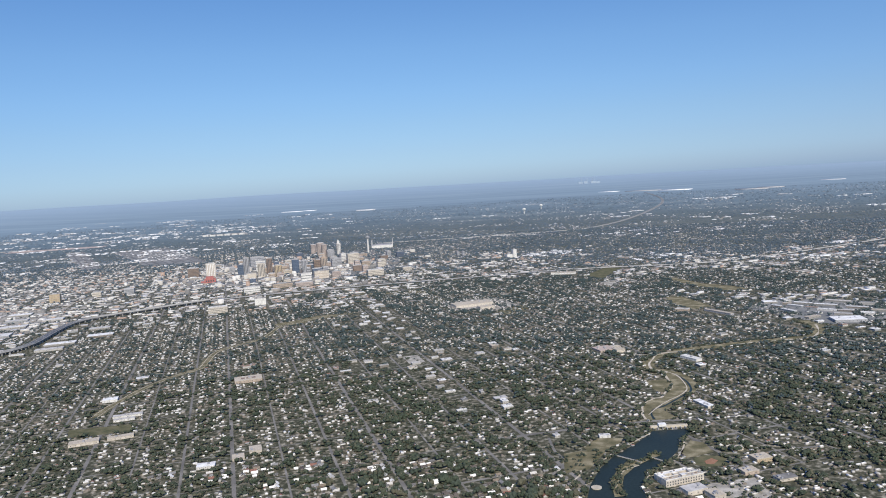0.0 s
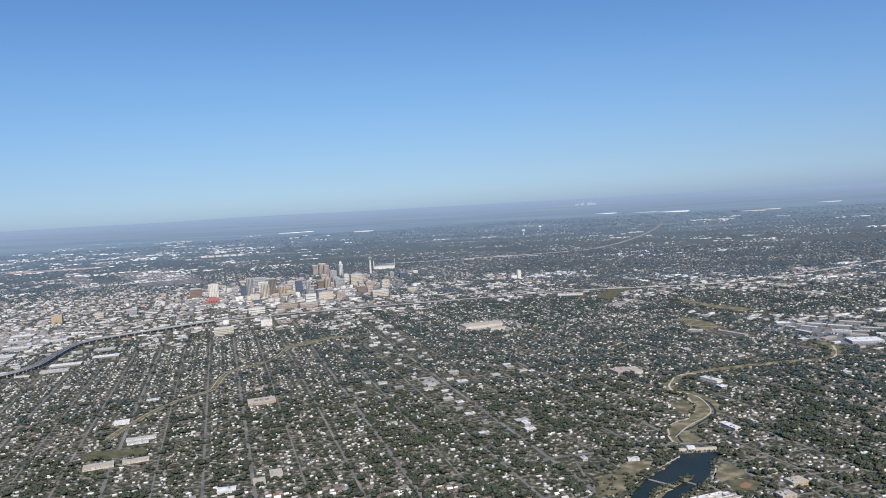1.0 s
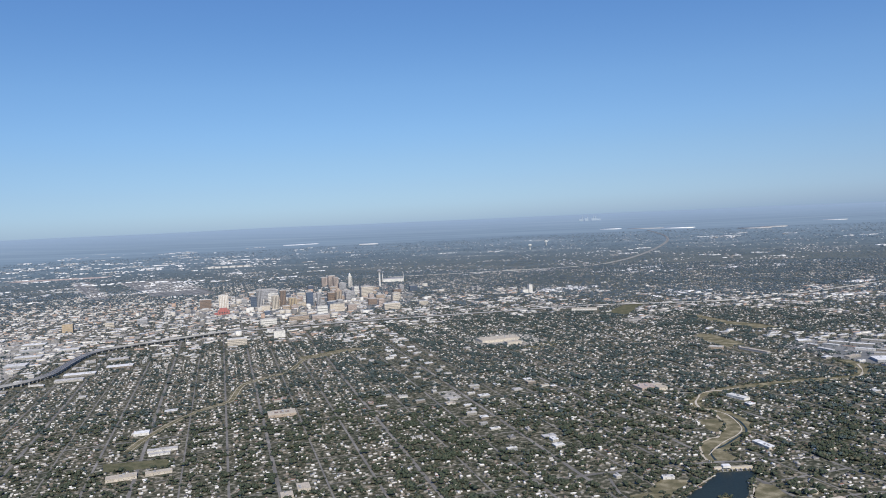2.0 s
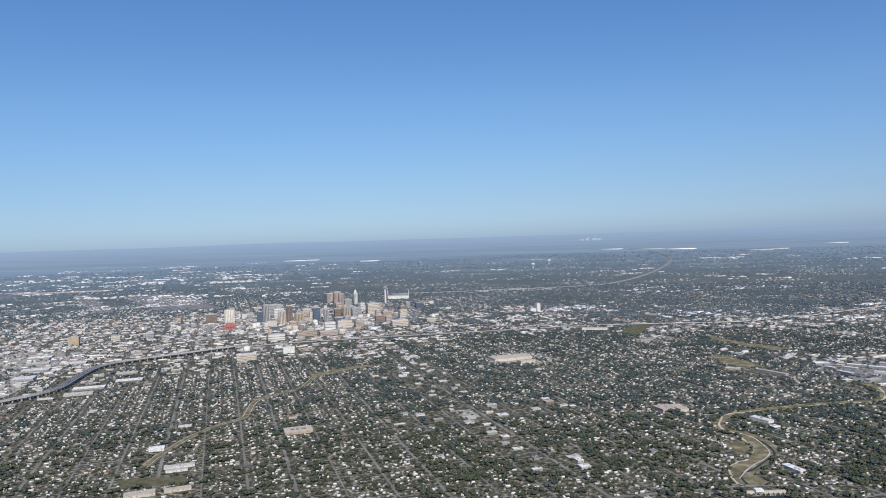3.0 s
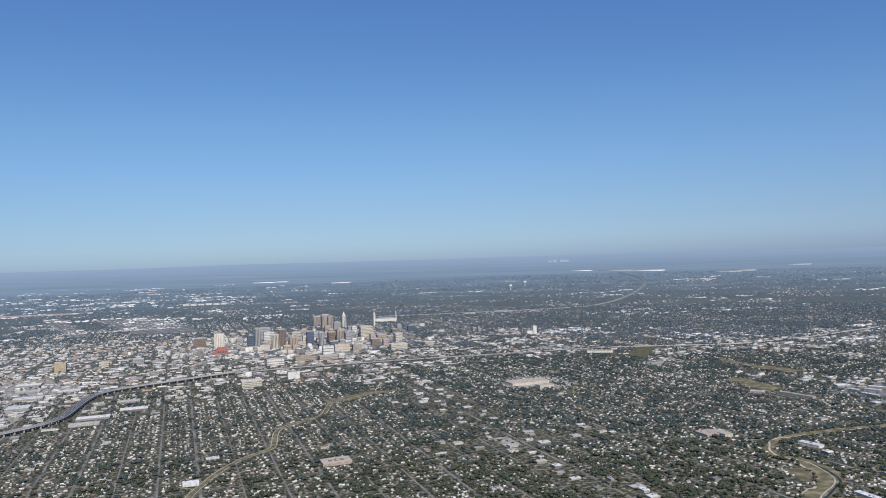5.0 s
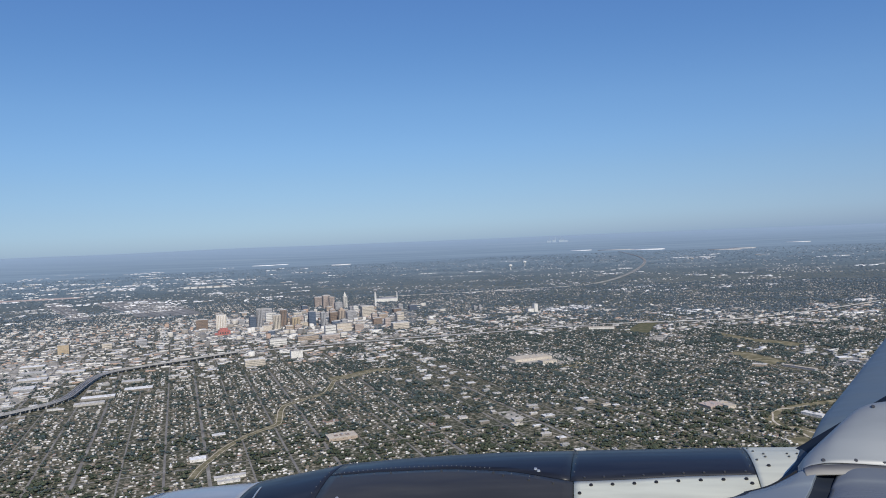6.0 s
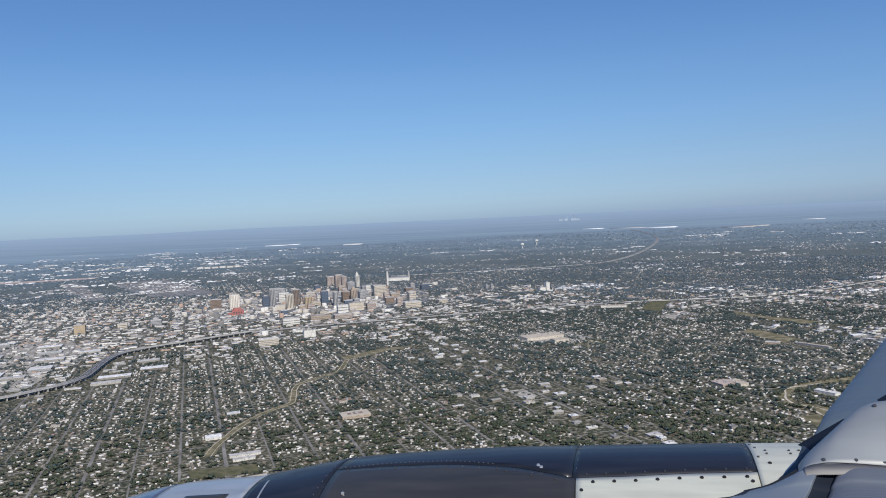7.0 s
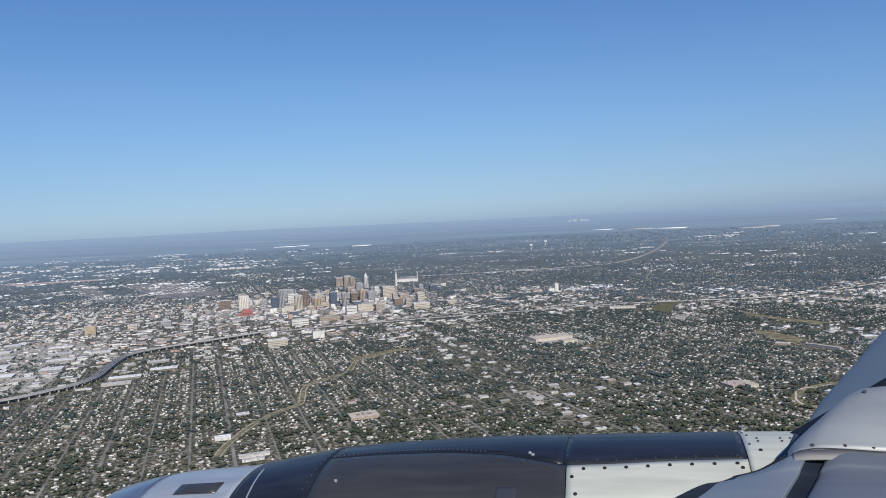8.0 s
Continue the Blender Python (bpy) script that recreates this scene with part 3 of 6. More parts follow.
    for line, w, label in (([(-6, 205), (10, 211), (23, 217.5), (49, 229.3), (60, 232), (78, 238), (100, 246)], 1.3, "grey road across the dam"), ([(24, 168), (27, 185), (30, 193.5), (25.5, 201), (22, 212)], 0.8, "curved park road beside the lake"), ([(31, 178), (34, 186), (33, 195), (36, 203), (33, 212)], 0.45, "winding pale park path"), ([(70, 184), (72, 196), (82, 208), (96, 214)], 0.9, "campus road past the college")):
        setting("road" if w > 0.5 else "pavement", ribbon_mesh("road", line, w, 0.062, M_ROAD if w > 0.5 else M_PATH), label, "road")
    setting("pavement", poly_mesh("pavement", [(95.7, 421.5), (108, 443), (135, 446), (162, 437), (166, 417), (156, 390), (144, 379), (126, 377), (119, 388), (104, 409)], 0.044, M_YARD), "sun-bleached yard of the industrial sheds", "yard")
    setting("pavement", poly_mesh("pavement", [(-302, 305), (-335, 268), (-420, 298), (-475, 400), (-440, 455), (-352, 425)], 0.012, M_LOT), "bleached yards of the rail district", "yard")
    setting("pavement", poly_mesh("pavement", [(-400, 575), (-330, 545), (-225, 548), (-185, 640), (-215, 740), (-290, 840), (-370, 850), (-430, 720)], 0.014, M_YARD), "pale streets and squares of the city centre", "pavement")
    setting("pavement", poly_mesh("pavement", [(64, 184), (70, 174), (80, 176), (76, 190)], 0.044, M_LOT), "campus car park beside the college", "car park")
    for k, (poly, label) in enumerate(OPEN_LAND):
        setting("ground", poly_mesh("ground", poly, 0.05 + 0.005 * k, M_ROSEROOF if "earth" in label else M_LAWN if "green" in label else M_DRYGRASS), label, "ground")


def build_highway(name, line, z, width, gap, label, piers=True, top=None, rail=None):
    hw = thing(name, 0, 0, 0, 0, label, "highway")
    part("deck", ribbon_mesh("deck", line, width, z, top or M_HIGHWAY, 0.25), hw)
    part("girder", ribbon_mesh("girder", line, width * 0.6, z - 0.254, M_GIRDER, 0.35), hw, "girder coloured dark for the shade below the deck")
    pts = smooth_line(line)
    for side in (1, -1) if width < 1.9 else (1, -1, 0):
        off = []
        for i in range(0, len(pts), 3):
            a, b = Vector(pts[max(0, i - 1)]), Vector(pts[min(len(pts) - 1, i + 1)])
            w = (b - a).normalized()
            off.append((pts[i][0] - w.y * side * width / 2, pts[i][1] + w.x * side * width / 2))
        part("barrier", ribbon_mesh("barrier", off, 0.26, z + 0.2, rail or M_HIGHWAY, 0.198 if side == 0 else 0.44), hw)
    if not piers:
        return
    me = box_mesh("pier", -0.22, 0.22, -width * 0.44, width * 0.44, 0, z - 0.6, M_HIGHWAY)
    run = 0.0
    for i in range(1, len(pts)):
        run += math.dist(pts[i], pts[i - 1])
        if run > gap and pts[i][1] < 640:
            run = 0.0
            ob = part("pier", me, hw)
            d = Vector(pts[i]) - Vector(pts[i - 1])
            ob.matrix_basis = pose(pts[i][0], pts[i][1], 0, 0, 0, math.degrees(math.atan2(d.y, d.x)))


# ---- downtown ----
def tower(x, y, w, d, h, mat, label, glass=None, bands=5, turn=None, crown=0.0, ribs=False):
    glass = glass or M_GLASS_DARK
    ob = thing("office_tower", x, y, 0, GRID_TURN if turn is None else turn, label, "building", "downtown buildings")
    CLEAR.append((x, y, max(w, d) * 0.62))
    part("wall", box_mesh("wall", -w / 2, w / 2, -d / 2, d / 2, 0, h, mat, M_FLAT), ob)
    part("parapet", box_mesh("parapet", -w / 2 - 0.08, w / 2 + 0.08, -d / 2 - 0.08, d / 2 + 0.08, h - 0.25, h + 0.2, mat, M_FLAT), ob)
    part("plant_room", box_mesh("plant_room", -w * 0.25, w * 0.2, -d * 0.2, d * 0.25, h + 0.2, h + 0.9, M_GREY, M_FLAT), ob)
    if ribs:
        n = max(3, int(w / 1.3))
        me = box_mesh("window_strip", -w / n * 0.19, w / n * 0.19, -d / 2 - 0.05, d / 2 + 0.05, 0.6, h - 0.6, glass)
        for k in range(n):
            o = part("window_strip", me, ob)
            o.matrix_basis = pose(-w / 2 + (k + 0.5) * w / n, 0, 0)
        n = max(3, int(d / 1.3))
        me = box_mesh("window_strip", -w / 2 - 0.05, w / 2 + 0.05, -d / n * 0.19, d / n * 0.19, 0.6, h - 0.6, glass)
        for k in range(n):
            o = part("window_strip", me, ob)
            o.matrix_basis = pose(0, -d / 2 + (k + 0.5) * d / n, 0)
    else:
        bh = h / (bands + 0.5)
        me = box_mesh("window_band", -w / 2 - 0.05, w / 2 + 0.05, -d / 2 - 0.05, d / 2 + 0.05, -bh * 0.10, bh * 0.10, glass)
        for k in range(bands):
            o = part("window_band", me, ob)
            o.matrix_basis = pose(0, 0, (k + 0.65) * bh)
    if crown:
        part("crown", box_mesh("crown", -w * 0.3, w * 0.3, -d * 0.3, d * 0.3, h + 0.2, h + crown * 0.5, mat), ob)
        c = crown
        v = [(-w * 0.2, -d * 0.2, h + c * 0.5), (w * 0.2, -d * 0.2, h + c * 0.5), (w * 0.2, d * 0.2, h + c * 0.5), (-w * 0.2, d * 0.2, h + c * 0.5), (0, 0, h + c)]
        part("spire", mesh_of("spire", v, [(3, 2, 1, 0), (0, 1, 4), (1, 2, 4), (2, 3, 4), (3, 0, 4)], [mat]), ob)
    return ob


def lathe(name, profile, n, mat, smooth=False):
    v, f = [], []
    for r, z in profile:
        v += [(r * math.cos(2 * math.pi * k / n), r * math.sin(2 * math.pi * k / n), z) for k in range(n)]
    for i in range(len(profile) - 1):
        f += [(i * n + k, i * n + (k + 1) % n, (i + 1) * n + (k + 1) % n, (i + 1) * n + k) for k in range(n)]
    f += [tuple(range(n))[::-1], tuple((len(profile) - 1) * n + k for k in range(n))]
    return mesh_of(name, v, f, [mat], smooth=smooth)


def build_downtown():
    tower(-387, 620, 10.5, 7, 8.5, M_BROWN, "brown brick slab hotel with rows of windows", bands=6)
    tower(-367, 620, 9.0, 7, 12.8, M_WHITE, "white slab tower beside the red library", M_TAN, ribs=True)
    tower(-340, 630, 6.5, 8, 9.5, M_SLATE, "low dark blue glass office block", M_GLASS_BLUE, 5)
    tower(-329, 622, 5.4, 6, 17, M_GREY, "tall brown-grey office tower", ribs=True)
    tower(-310, 632, 5.4, 6, 14.8, M_BROWN, "slim brown brick tower", ribs=True)
    tower(-306, 610, 6.5, 6, 12.6, M_CREAM, "cream stone tower with deep windows", ribs=True)
    tower(-287, 608, 6.6, 5, 10.3, M_OCHRE, "ochre stone office tower", ribs=True)
    tower(-280, 628, 6.2, 6, 13.0, M_SLATE, "blue mirrored glass tower", M_GLASS_BLUE, 9)
    tower(-262, 611, 3.8, 5, 13.8, M_GREY, "narrow grey tower with dark window strips", ribs=True)
    tower(-331, 786, 8, 8, 15.5, M_PINK, "pinkish granite hotel tower", ribs=True)
    tower(-316, 765, 5.4, 7, 15.2, M_PINK, "pinkish twin hotel tower", ribs=True)
    tower(-311, 793, 4.4, 5, 13.5, M_WHITE, "white stepped tower with a spire", ribs=True, crown=5)
    tower(-307, 762, 8, 7, 9, M_GREY, "grey concrete hotel block", bands=7)
    tower(-235, 590, 12.5, 7, 6.3, M_CREAM, "broad tan county building", M_TAN, bands=2)
    tower(-237, 565, 8.6, 6, 7.5, M_WHITE, "white stepped civic building", bands=3)
    tower(-360, 840, 12.5, 9, 9.5, M_PINK, "pink granite convention hotel", ribs=True)
    tower(-258, 513, 12.5, 6, 4.2, M_WHITE, "low white office block with dark windows", bands=2)
    tower(-216, 454, 7.6, 5, 4.6, M_WHITE, "white corner office block", bands=0)
    tower(-231, 425, 12.4, 6, 3.8, M_CREAM, "cream brick apartment block with balconies", bands=3)
    tower(-256, 640, 5.8, 6, 12.6, M_TAN, "tan brick art deco tower", ribs=True, crown=3)
    tower(-293, 616, 5.2, 6, 9.6, M_PINK, "pinkish brick office block", bands=6)
    tower(-311, 600, 8.8, 5, 4.3, M_CREAM, "low cream stone hall", bands=0)
    tower(-281, 600, 6.2, 5, 4.2, M_PINK, "low pinkish brick block", bands=2)
    tower(-290, 640, 5.4, 6, 8.2, M_WHITE, "white concrete office block", bands=5)
    tower(-267, 650, 9, 7, 9.8, M_BROWN, "dark brown brick hotel", bands=6)
    tower(-262, 680, 9.6, 7, 7.5, M_GREY, "grey office block with ribbon windows", bands=5)
    tower(-251, 697, 12, 8, 10.4, M_CREAM, "beige stone hotel block", bands=7)
    tower(-270, 715, 5, 6, 9, M_WHITE, "white narrow office tower", bands=5)
    tower(-210, 671, 7.4, 6, 6.4, M_CREAM, "beige stone hospital wing", bands=4)
    tower(-188, 600, 14, 7, 4.8, M_CREAM, "beige hospital block with long windows", bands=3)
    tower(-355, 815, 5.2, 6, 11.5, M_PINK, "pinkish stone slab hotel", ribs=True)
    tower(-341, 668, 9.8, 7, 8.8, M_WHITE, "white concrete bank block", bands=5)
    tower(-228, 674, 7.4, 6, 4.6, M_TAN, "tan brick warehouse loft", bands=3)
    tower(-362, 697, 14, 8, 10, M_GREY, "pale roofed grey slab block", bands=6)
    tower(-417, 478, 7.8, 6, 6.6, M_OCHRE, "ochre stucco apartment tower", M_TAN, bands=3)
    tower(-380, 520, 8, 6, 4, M_GREY, "grey concrete county block", bands=3)
    tower(-400, 505, 7, 5, 3.6, M_CREAM, "cream brick warehouse loft building", bands=2)
    tower(-86, 710, 3.6, 4, 7.5, M_WHITE, "white mill tower beside low sheds", bands=0)
    tower(-91, 708, 6, 5, 3.2, M_WHITE, "low white mill shed beside rails", bands=0)
    tower(-150, 735, 2.4, 3, 4.5, M_GREY, "pair of small grey apartment towers", bands=3)
    tower(-145, 737, 2.4, 3, 4.5, M_GREY, "pair of small grey apartment towers", bands=3)
    tower(-245, 538, 16, 7, 3.0, M_TAN, "long red-tan brick market building", bands=2)
    tower(-228, 543, 14, 7, 3.0, M_PINK, "long reddish brick market building", bands=2)

    # lower office and hotel blocks between the towers
    pick = random.Random(31)
    kinds = ((M_CREAM, "cream stone office block"), (M_TAN, "tan brick hotel block"), (M_PINK, "pinkish brick office block"), (M_GREY, "grey concrete office block"), (M_BROWN, "brown brick loft building"), (M_SLATE, "slate glass office block"))
    count = 0
    while count < 46:
        x, y = pick.gauss(-280, 42), pick.gauss(668, 62)
        if y < 548 or any(math.hypot(x - cx, y - cy) < r + 3.5 for cx, cy, r in CLEAR) or math.hypot(x + 340, y - 578) < 30 or (x < -318 and y < 640) or math.hypot(x + 287, y - 872) < 30 or math.hypot(x + 279, y - 806) < 8 or float(away(np.array([x]), np.array([y]), HWY_EAST)[0]) < 9:
            continue
        mat, label = kinds[pick.randrange(6)]
        tower(x, y, pick.uniform(4.5, 9), pick.uniform(4.5, 7), pick.uniform(2.4, 6.5), mat, "low " + label + " with window rows", bands=pick.randrange(2, 5))
        count += 1

    lib = thing("library", -340, 578, 0, GRID_TURN, "bright red stucco library with stepped blocks", "building", "downtown buildings")
    CLEAR.append((-340, 578, 8))
    part("wall", box_mesh("wall", -5, 5, -4, 4, 0, 3.4, M_RED), lib)
    part("upper_wall", box_mesh("upper_wall", -3.6, 3.0, -2.5, 3, 3.4, 5.4, M_RED), lib)
    part("annex", box_mesh("annex", -8, -5, -3, 2, 0, 1.6, M_RED), lib)
    for k in range(4):
        part("window", box_mesh("window", -4 + k * 2.1, -2.9 + k * 2.1, -4.05, -3.9, 1.0, 2.4, M_GLASS_DARK), lib)

    needle = thing("observation_tower", -279, 806, 0, 0, "slender grey observation tower with a round top house", "tower", "downtown buildings")
    part("shaft", lathe("shaft", [(1.3, 0), (1.05, 4), (0.95, 17.5)], 12, M_WHITE), needle)
    part("top_house", lathe("top_house", [(0.8, 16.6), (2.2, 17.4), (2.5, 18.2), (2.5, 19.0), (1.5, 19.6), (0.5, 20.0)], 20, M_GREY), needle)
    part("mast", lathe("mast", [(0.2, 20.0), (0.12, 24.0)], 6, M_GREY), needle)

    dome = thing("stadium", -287, 872, 0, 20, "pale domed stadium with four roof masts", "stadium", "downtown buildings")
    CLEAR.append((-287, 872, 20))
    part("wall", box_mesh("wall", -13, 13, -9, 9, 0, 3.6, M_WHITE, M_FLAT), dome)
    v, f = [], []
    for i in range(9):
        for j in range(7):
            a, b = i / 8 * 2 - 1, j / 6 * 2 - 1
            v.append((a * 12.8, b * 8.8, 3.604 + 1.1 * (1 - a * a) * (1 - b * b)))
    for i in range(8):
        f += [(i * 7 + j, (i + 1) * 7 + j, (i + 1) * 7 + j + 1, i * 7 + j + 1) for j in range(6)]
    part("roof", mesh_of("roof", v, f, [M_GREY], smooth=True), dome)
    for sx in (-1, 1):
        for sy in (-1, 1):
            m = part("mast", lathe("mast", [(0.35, 0), (0.25, 10.5)], 6, M_WHITE), dome)
            m.matrix_basis = pose(sx * 12.9, sy * 8.9, 0)

    for x, y in ((-232, 1563), (-223, 1734)):
        tank = thing("water_tower", x, y, 0, 0, "white bulb water tower on a stem", "water tower", "water towers")
        part("stem", lathe("stem", [(1.4, 0), (0.9, 3), (0.9, 6)], 10, M_WHITE), tank)
        part("bulb", lathe("bulb", [(0.9, 5.8), (3.4, 7.6), (3.9, 9.2), (3.2, 10.8), (1.0, 11.8)], 16, M_WHITE, True), tank)

    plant = thing("power_plant", -341, 4080, plain_height(-341, 4080) - 0.5, 5, "distant white power plant with stacks and steam", "power plant")
    plant.scale = (0.72, 0.72, 0.72)
    for x0, w, h in ((-70, 30, 14), (-30, 26, 18), (20, 40, 16), (62, 24, 12)):
        part("boiler_house", box_mesh("boiler_house", x0, x0 + w, -12, 12, 0, h, M_HAZE), plant)
    for x in (-48, -8, 34, 50):
        s = part("chimney", lathe("chimney", [(2.4, 0), (1.8, 40)], 10, M_HAZE), plant)
        s.matrix_basis = pose(x, 16, 0)


# ---- large single buildings near the flight ----
def hall(x, y, w, d, h, label, wall=None, turn=None, units=3, name="warehouse", group="commercial buildings", court=False, most=8, roof=None):
    ob = thing(name, x, y, 0, GRID_TURN if turn is None else turn, label, "building", group)
    CLEAR.append((x, y, max(w, d) * 0.6))
    wall = wall or M_WALL
    part("wall", box_mesh("wall", -w / 2, w / 2, -d / 2, d / 2, 0, h, wall), ob)
    part("roof", box_mesh("roof", -w / 2 - 0.06, w / 2 + 0.06, -d / 2 - 0.06, d / 2 + 0.06, h + 0.002, h + 0.14, roof or M_FLAT), ob)
    rng = random.Random(int(x * 7 + y * 13))
    for k in range(units):
        ux, uy, us = rng.uniform(-w * 0.38, w * 0.38), rng.uniform(-d * 0.35, d * 0.35), rng.uniform(0.15, 0.4)
        part("roof_unit", box_mesh("roof_unit", ux - us, ux + us, uy - us, uy + us, h + 0.14, h + 0.14 + us, M_GREY), ob)
    if court:
        for k in (-1, 0, 1):
            part("light_well", box_mesh("light_well", k * w * 0.2 - w * 0.07, k * w * 0.2 + w * 0.07, -d * 0.2, d * 0.15, h + 0.14, h + 0.16, M_BROWN), ob)
    n = max(2, int(w / 1.4))
    me = box_mesh("window", -0.15, 0.15, -d / 2 - 0.02, d / 2 + 0.02, h * 0.45, h * 0.62, M_GLASS_DARK)
    for k in range(min(n, most)):
        o = part("window", me, ob)
        o.matrix_basis = pose(-w / 2 + (k + 0.5) * w / min(n, most), 0, 0)
    return ob


def college(x, y, turn):
    """Long cream front, a lower rear range and cross wings round two courts, each with its own roof and parapets."""
    ob = thing("college_building", x, y, 0, turn, "long cream college building with white roofs and parapets", "building", "commercial buildings")
    CLEAR.append((x, y, 7))
    bars = ((-5.4, 5.4, -3.0, -1.0, 1.75, M_FLAT), (-5.0, 4.2, 1.3, 2.7, 1.35, M_SPECK_ONE), (-5.2, -3.4, -0.998, 1.298, 1.5, M_SPECK_ONE), (-0.9, 0.9, -0.998, 1.298, 1.25, M_TANROOF), (3.2, 5.0, -0.998, 1.298, 1.6, M_FLAT))
    for x0, x1, y0, y1, h, roof in bars:
        wing = part("wing", box_mesh("wing", x0, x1, y0, y1, 0, h, M_CREAM, roof), ob)
        for a, b, c, d in ((x0, x1, y0, y0 + 0.14), (x0, x1, y1 - 0.14, y1), (x0, x0 + 0.14, y0 + 0.14, y1 - 0.14), (x1 - 0.14, x1, y0 + 0.14, y1 - 0.14)):
            part("parapet", box_mesh("parapet", a, b, c, d, h + 0.002, h + 0.16, M_WHITE), wing, "white parapet")
        for k in range(int((x1 - x0) * 0.8) + 1):
            u, w = x0 + 0.5 + k * 1.2, y0 + 0.45 + 0.35 * (k % 3)
            if u < x1 - 0.4 and w < y1 - 0.3:
                part("roof_unit", box_mesh("roof_unit", u, u + 0.3 + 0.15 * (k % 2), w, w + 0.28, h + 0.002, h + 0.24, M_BROWN if k % 3 == 1 else M_GREY), wing)
    for k in range(14):
        for z in (0.35, 1.0):
            part("window", box_mesh("window", -5.05 + k * 0.74, -4.75 + k * 0.74, -3.02, -2.98, z, z + 0.36, M_GLASS_DARK), ob)
    part("stair_tower", box_mesh("stair_tower", -0.6, 0.7, -2.6, -1.4, 1.752, 2.2, M_CREAM, M_SPECK_ONE), ob, "cream stair tower")
    part("courtyard", box_mesh("courtyard", -3.398, -0.902, -0.996, 1.296, 0, 0.06, M_BROWN), ob, "dark paved courtyard")
    part("courtyard", box_mesh("courtyard", 0.902, 3.198, -0.996, 1.296, 0, 0.06, M_BROWN), ob, "dark paved courtyard")


def build_landmarks():
    hall(-111.5, 266, 11, 7.5, 1.0, "pale roofed school with dark courtyards", M_TAN, court=True, name="school", units=7, roof=M_TANROOF)
    hall(-125.5, 189.5, 9, 4, 0.8, "long cream roofed school building", M_CREAM, GRID_TURN + 4, name="school", roof=M_TANROOF, most=10)
    hall(-116.5, 195.8, 8, 2.6, 0.7, "cream roofed school wing", M_CREAM, GRID_TURN + 4, name="school", roof=M_TANROOF)
    hall(-131, 216.8, 10, 2.2, 0.7, "white-roofed classroom block by the field", M_WHITE, name="school", roof=M_SPECK_ONE)
    hall(-129, 212.5, 7, 1.6, 0.7, "white-roofed classroom wing by the field", M_WHITE, name="school", roof=M_SPECK_ONE)
    hall(-153, 233.5, 5.5, 4, 0.9, "white-roofed shop hall by the ditch", M_WHITE, roof=M_SPECK_ONE)
    hall(-63.2, 190.5, 3.6, 5, 0.9, "cream roofed church hall", M_CREAM, roof=M_TANROOF)
    hall(-65.4, 184.6, 3.4, 4, 0.6, "low tan-roofed parish hall", M_CREAM, roof=M_TANROOF)
    hall(29.5, 323, 7.5, 8, 0.9, "wide red-brown brick school", M_TAN, name="school", units=6, roof=M_ROSEROOF)
    hall(35.8, 321, 4.0, 4.5, 1.2, "cream school gymnasium beside the brick school", M_CREAM, name="school", units=2, roof=M_TANROOF)
    hall(33.5, 327.5, 5, 3, 0.7, "low tan school wing", M_TAN, name="school", units=2, roof=M_TANROOF)
    hall(-60, 441, 24, 12, 1.5, "broad pale-roofed shopping hall", M_CREAM, units=8, roof=M_TANROOF)
    hall(-48, 428, 9, 6, 1.6, "cream stucco shop hall", M_CREAM, roof=M_TANROOF)
    hall(-21, 577, 19, 6, 1.3, "long white-roofed bus depot", M_WHITE, turn=2)
    college(58, 186.2, 34)
    hall(61.5, 179.4, 5.5, 3.4, 1.1, "cream stone college wing building", M_CREAM, turn=34, name="college_building", roof=M_SPECK_ONE)
    hall(66.2, 177.2, 3, 4, 1.1, "cream stone college hall building", M_CREAM, turn=34, name="college_building", roof=M_TANROOF)
    hall(78.8, 202, 4.5, 3.6, 1.0, "tan stucco college hall", M_OCHRE, turn=30, name="college_building", roof=M_TANROOF)
    hall(73.6, 209, 3, 2, 0.7, "small cream clubhouse by the ball field", M_CREAM, turn=10, roof=M_TANROOF)
    hall(83, 190, 5, 2.6, 0.7, "low grey-roofed college block", M_CREAM, turn=30, name="college_building")
    hall(75, 193, 4, 3, 0.8, "tan roofed college block", M_TAN, turn=30, name="college_building", roof=M_TANROOF)
    hall(65, 308.5, 9, 3, 0.9, "white-roofed metal storage shed", M_WHITE, turn=-48)
    hall(67, 248, 8, 2.4, 0.7, "pale roofed warehouse beside the creek", M_CREAM, turn=-58, roof=M_SPECK_ONE)
    hall(38, 214.5, 3.2, 1.8, 0.6, "small white lakeside park pavilion", M_WHITE, turn=15)
    hall(82, 408, 18, 2.2, 0.9, "long pale metal shed", M_GREY, turn=-48)
    hall(64, 416, 7, 4, 1.0, "reddish roofed school block", M_TAN, turn=-20)
    for k in range(6):
        hall(-805 + k * 13, 1256 + k * 5, 11, 13, 3, "large white metal distribution shed", M_WHITE, turn=10, units=2)
